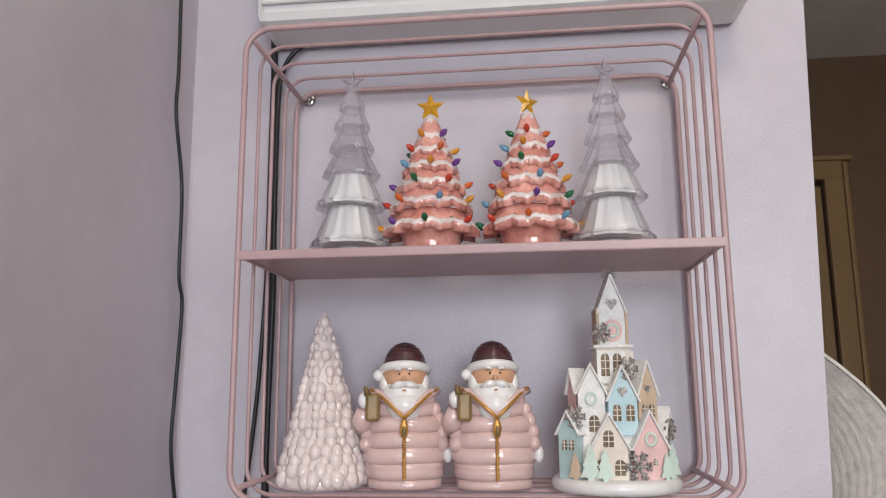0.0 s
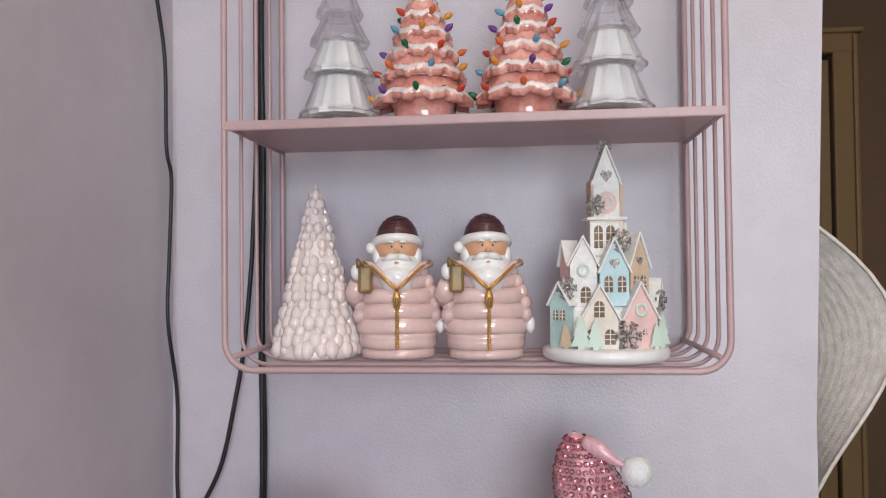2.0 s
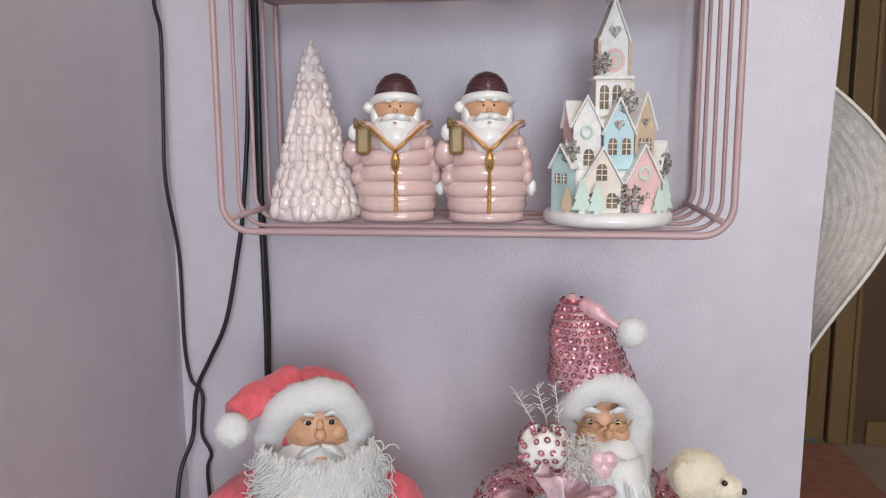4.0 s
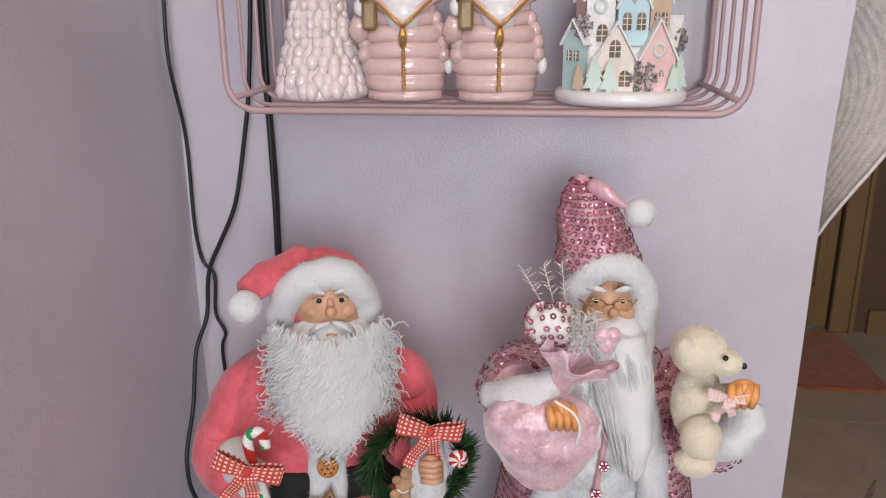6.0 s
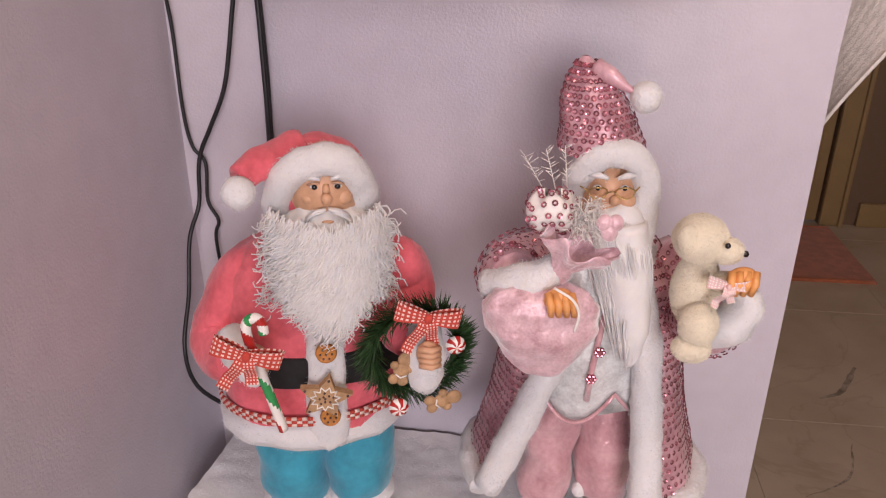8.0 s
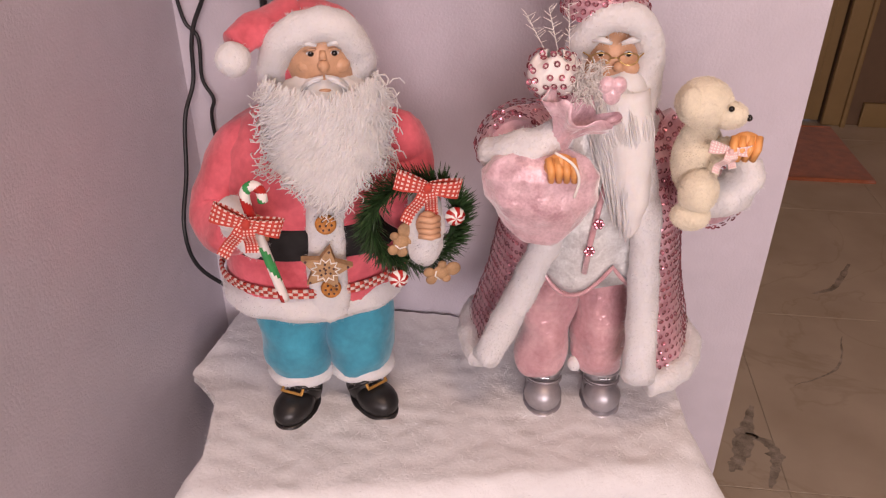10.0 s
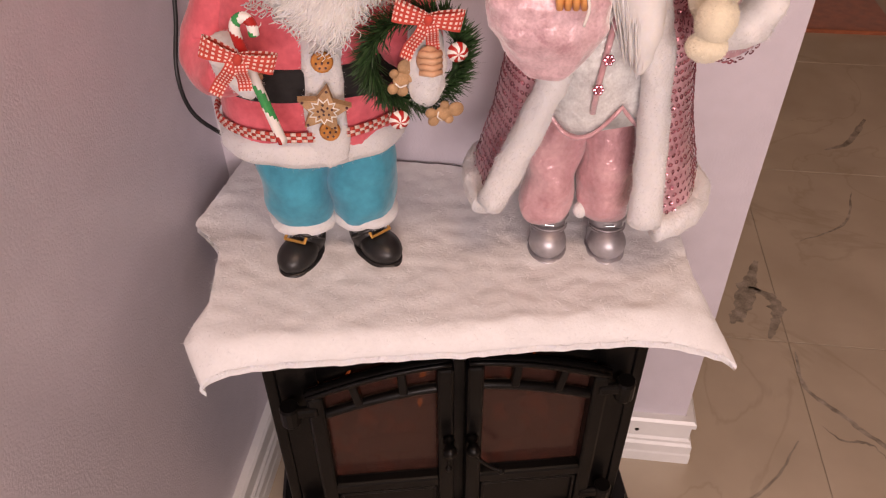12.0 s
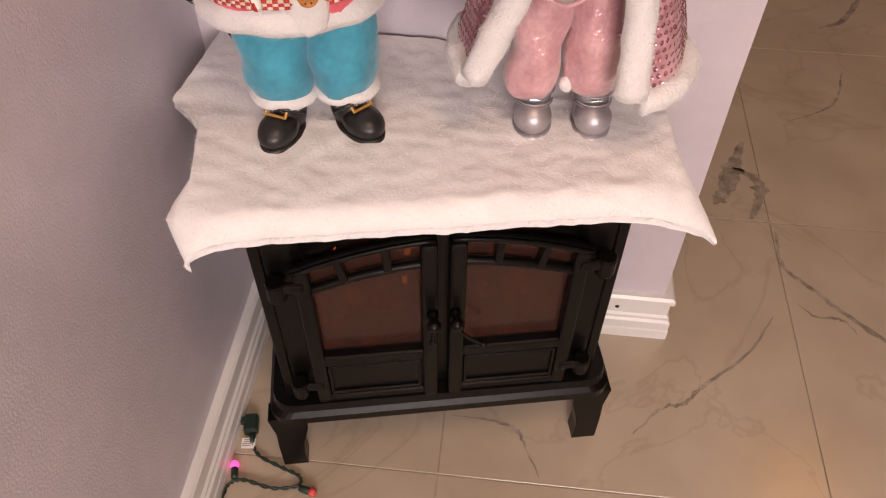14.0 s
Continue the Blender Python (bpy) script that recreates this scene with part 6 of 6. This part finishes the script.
bow(s, (-0.003, -0.008, 0.094), 0.029, GINGHAM_R, GINGHAM_W, 0.35)
s.part("bow", cane, "red and white gingham bow")

# pine wreath
wreath = holder("pine_wreath", CORAL_AT @ pose(0.080, -0.096, 0.274, 0, 0, 4) @ Matrix.Scale(0.86, 4), "small green pine wreath with gingham bow and mints", "wreath")
s = Shape()
rng = random.Random(17)
WR = 0.045
s.tube([(WR * math.cos(a), 0.006, WR * math.sin(a)) for a in (2 * math.pi * k / 28 for k in range(28))], 0.004, PINE, 6, True)
for k in range(2600):
    a = rng.random() * 2 * math.pi
    c = Vector((WR * math.cos(a), 0.004, WR * math.sin(a)))
    d = Vector((math.cos(a) * rng.gauss(0.5, 0.6) - math.sin(a) * 0.7, rng.gauss(-0.25, 0.5), math.sin(a) * rng.gauss(0.5, 0.6) + math.cos(a) * 0.7)).normalized()
    L = rng.uniform(0.016, 0.031)
    w = d.cross(Vector((rng.random(), rng.random(), rng.random()))).normalized() * 0.0007
    s.add([c - w, c + w, c + d * L * 0.7 + w, c + d * L, c + d * L * 0.7 - w], [(0, 1, 2, 3, 4)], PINE, False)
tagged(s.part("needles", wreath), kind="stuff")
for x, z in ((0.039, 0.012), (-0.022, -0.058)):
    s = Shape()
    n = 12
    for k in range(n):
        a0, a1 = 2 * math.pi * k / n, 2 * math.pi * (k + 1) / n
        ring = []
        for r, y, tw in ((0.0, -0.0045, 0), (0.006, -0.0035, 0.3), (0.0105, 0, 0.6), (0.0105, 0.003, 0.6)):
            ring += [(r * math.cos(a0 + tw), y, r * math.sin(a0 + tw)), (r * math.cos(a1 + tw), y, r * math.sin(a1 + tw))]
        s.add(ring, [(0, 1, 3, 2), (2, 3, 5, 4), (4, 5, 7, 6)], CANDYRED if k % 2 else ICING, True)
    s.part("peppermint", wreath, "red and white swirl mint", m=pose(x, -0.016, z))
s = Shape()
bow(s, (0.008, -0.022, 0.054), 0.034, GINGHAM_R, GINGHAM_W, 0.25)
s.part("bow", wreath, "red and white gingham bow")
for x, z, rot in ((-0.018, -0.012, 20), (0.024, -0.056, 75)):
    s = Shape()
    for c, r in (((0, 0, 0.014), 0.0085), ((0, 0, 0), 0.009), ((-0.009, 0, 0.004), 0.005), ((0.009, 0, 0.004), 0.005), ((-0.005, 0, -0.012), 0.006), ((0.005, 0, -0.012), 0.006)):
        s.ball(c, (r, 0.0035, r), COOKIE, 14, 8)
    s.tube([(-0.006, -0.0036, -0.004), (0, -0.0036, -0.007), (0.006, -0.0036, -0.003)], 0.0009, ICING, 5)
    s.part("biscuit", wreath, "gingerbread biscuit shape", m=pose(x, -0.014, z, 0, rot, 0))

# ---- string of lights on the floor ----
lights = holder("light_string", pose(0, 0, 0), "green string of lights with plug lying on the tiles", "string lights")
s = Shape()
for ph in (0, math.pi):
    base = smooth_path([(-0.213, -0.300, 0.006), (-0.195, -0.322, 0.006), (-0.155, -0.338, 0.006), (-0.122, -0.350, 0.006), (-0.122, -0.366, 0.006), (-0.160, -0.374, 0.006), (-0.205, -0.366, 0.006), (-0.226, -0.372, 0.006), (-0.232, -0.395, 0.006), (-0.225, -0.47, 0.006)], 10)
    s.tube([p + Vector((0.0014 * math.cos(k * 0.8 + ph), 0.0014 * math.sin(k * 0.8 + ph), 0.0016 * math.sin(k * 0.8 + ph))) for k, p in enumerate(base)], 0.0017, GREENPLUG, 6)
s.part("twisted_wire", lights)
Shape().box((0, 0, 0.010), (0.024, 0.034, 0.018), GREENPLUG, bev=0.005).box((-0.013, 0.008, 0.010), (0.010, 0.012, 0.010), GREENPLUG, bev=0.002).lathe([(0.006, 0), (0.0045, 0.012), (0.003, 0.018)], GREENPLUG, 12, pose(0.003, -0.015, 0.009, 90)).part("plug", lights, "dark green plug", m=pose(-0.220, -0.272, 0, 0, 0, 12))
for (x, y), (dx, dy), m in (((-0.222, -0.366), (-0.25, 0.97), PINKBULB), ((-0.118, -0.370), (0.98, -0.2), REDBULB)):
    q = Matrix.Translation((x, y, 0.009)) @ Vector((dx, dy, 0)).to_track_quat("Z", "Y").to_matrix().to_4x4()
    Shape().lathe([(0.004, 0), (0.0055, 0.003), (0.0062, 0.016), (0.005, 0.018)], GREENPLUG, 14, q).part("socket", lights)
    Shape().ball((0, 0, 0.023), 0.0072, m, 12, 8, at=q, smooth=False).part("bulb", lights, "round faceted bulb")
s = Shape().box((0, 0, 0), (0.022, 0.017, 0.0006), PAPER)
for k in range(4):
    s.box((-0.001 * k, 0.0055 - 0.0032 * k, 0.0005), (0.015 - 0.002 * (k % 2), 0.0013, 0.0004), INK)
s.part("paper_tag", lights, "white paper tag with unreadable print", m=pose(-0.216, -0.305, 0.009, 12, 4, 8))

# ---- floor tiles ----
floor = Shape().box((0, 0, 0), (3.08, 5.81, 0.05), GROUT).thing("floor", "polished cream marble tile floor with thin joints, warm light tinted into its colour", "floor", kind="structure", m=pose(1.171, -0.404, -0.0275))
TILE, JX, JY = 0.615, 0.093, -0.320
bm = bmesh.new()
bmesh.ops.create_cube(bm, size=1, matrix=Matrix.Diagonal((TILE - 0.0016, TILE - 0.0016, 0.008, 1)))
bmesh.ops.bevel(bm, geom=[e for e in bm.edges if all(v.co.z > 0 for v in e.verts)], offset=0.0008, segments=1, affect="EDGES")
tile_mesh = bpy.data.meshes.new("tile")
bm.to_mesh(tile_mesh)
bm.free()
tile_mesh.materials.append(MARBLE)
for i in range(-1, 5):
    for j in range(-5, 5):
        cx, cy = JX + (i + 0.5) * TILE, JY + (j + 0.5) * TILE
        if cy < -3.3 or cy > 2.6:
            continue
        t = new("tile", tile_mesh)
        t.parent = floor
        t.matrix_basis = pose(cx - 1.171, cy + 0.404, 0.0275 - 0.004)

# marble veins lying in the polished surface
def vein(pts, w, seed):
    rng = random.Random(seed)
    path = smooth_path([(x, y, 0.0004) for x, y in pts], 12)
    vs, fs = [], []
    n = len(path)
    for i, p in enumerate(path):
        d = (path[min(i + 1, n - 1)] - path[max(i - 1, 0)]).normalized()
        side = Vector((-d.y, d.x, 0))
        ww = w * (0.25 + 0.75 * math.sin(math.pi * (i + 0.3) / n)) * (0.5 + 0.9 * abs(noise.noise(Vector((i * 0.23, seed, 0)))) + 0.25 * rng.random())
        off = side * 0.0035 * noise.noise(Vector((i * 0.35, seed + 9, 2)))
        vs += [p + off + side * ww, p + off - side * ww]
    fs = [(2 * i, 2 * i + 1, 2 * i + 3, 2 * i + 2) for i in range(n - 1)]
    Shape().add(vs, fs, VEIN, False).part("marble_vein", floor, m=Matrix.Translation((-1.171, 0.404, 0.0275)))


vein([(0.716, 0.27), (0.716, 0.179), (0.767, 0.121), (0.817, 0.067), (0.90, 0.0), (1.0, -0.05)], 0.0075, 1)
vein([(0.405, -0.216), (0.457, -0.162), (0.496, -0.148), (0.528, -0.114), (0.617, -0.035), (0.676, 0.052)], 0.0045, 2)
vein([(0.108, -0.213), (0.184, -0.218), (0.217, -0.232), (0.227, -0.252), (0.255, -0.31)], 0.004, 3)
vein([(0.600, 0.335), (0.625, 0.37), (0.655, 0.45), (0.687, 0.54)], 0.024, 4)
vein([(0.655, 0.45), (0.70, 0.42), (0.700, 0.37), (0.672, 0.30)], 0.017, 5)
vein([(0.726, 0.09), (0.755, 0.062), (0.80, 0.06), (0.823, 0.03)], 0.003, 6)
vein([(0.95, 1.02), (1.02, 1.06), (1.10, 1.19)], 0.012, 7)
vein([(0.95, -0.30), (1.0, -0.26), (1.04, -0.19)], 0.006, 8)
vein([(0.80, 0.62), (0.92, 0.70), (0.97, 0.83)], 0.004, 9)
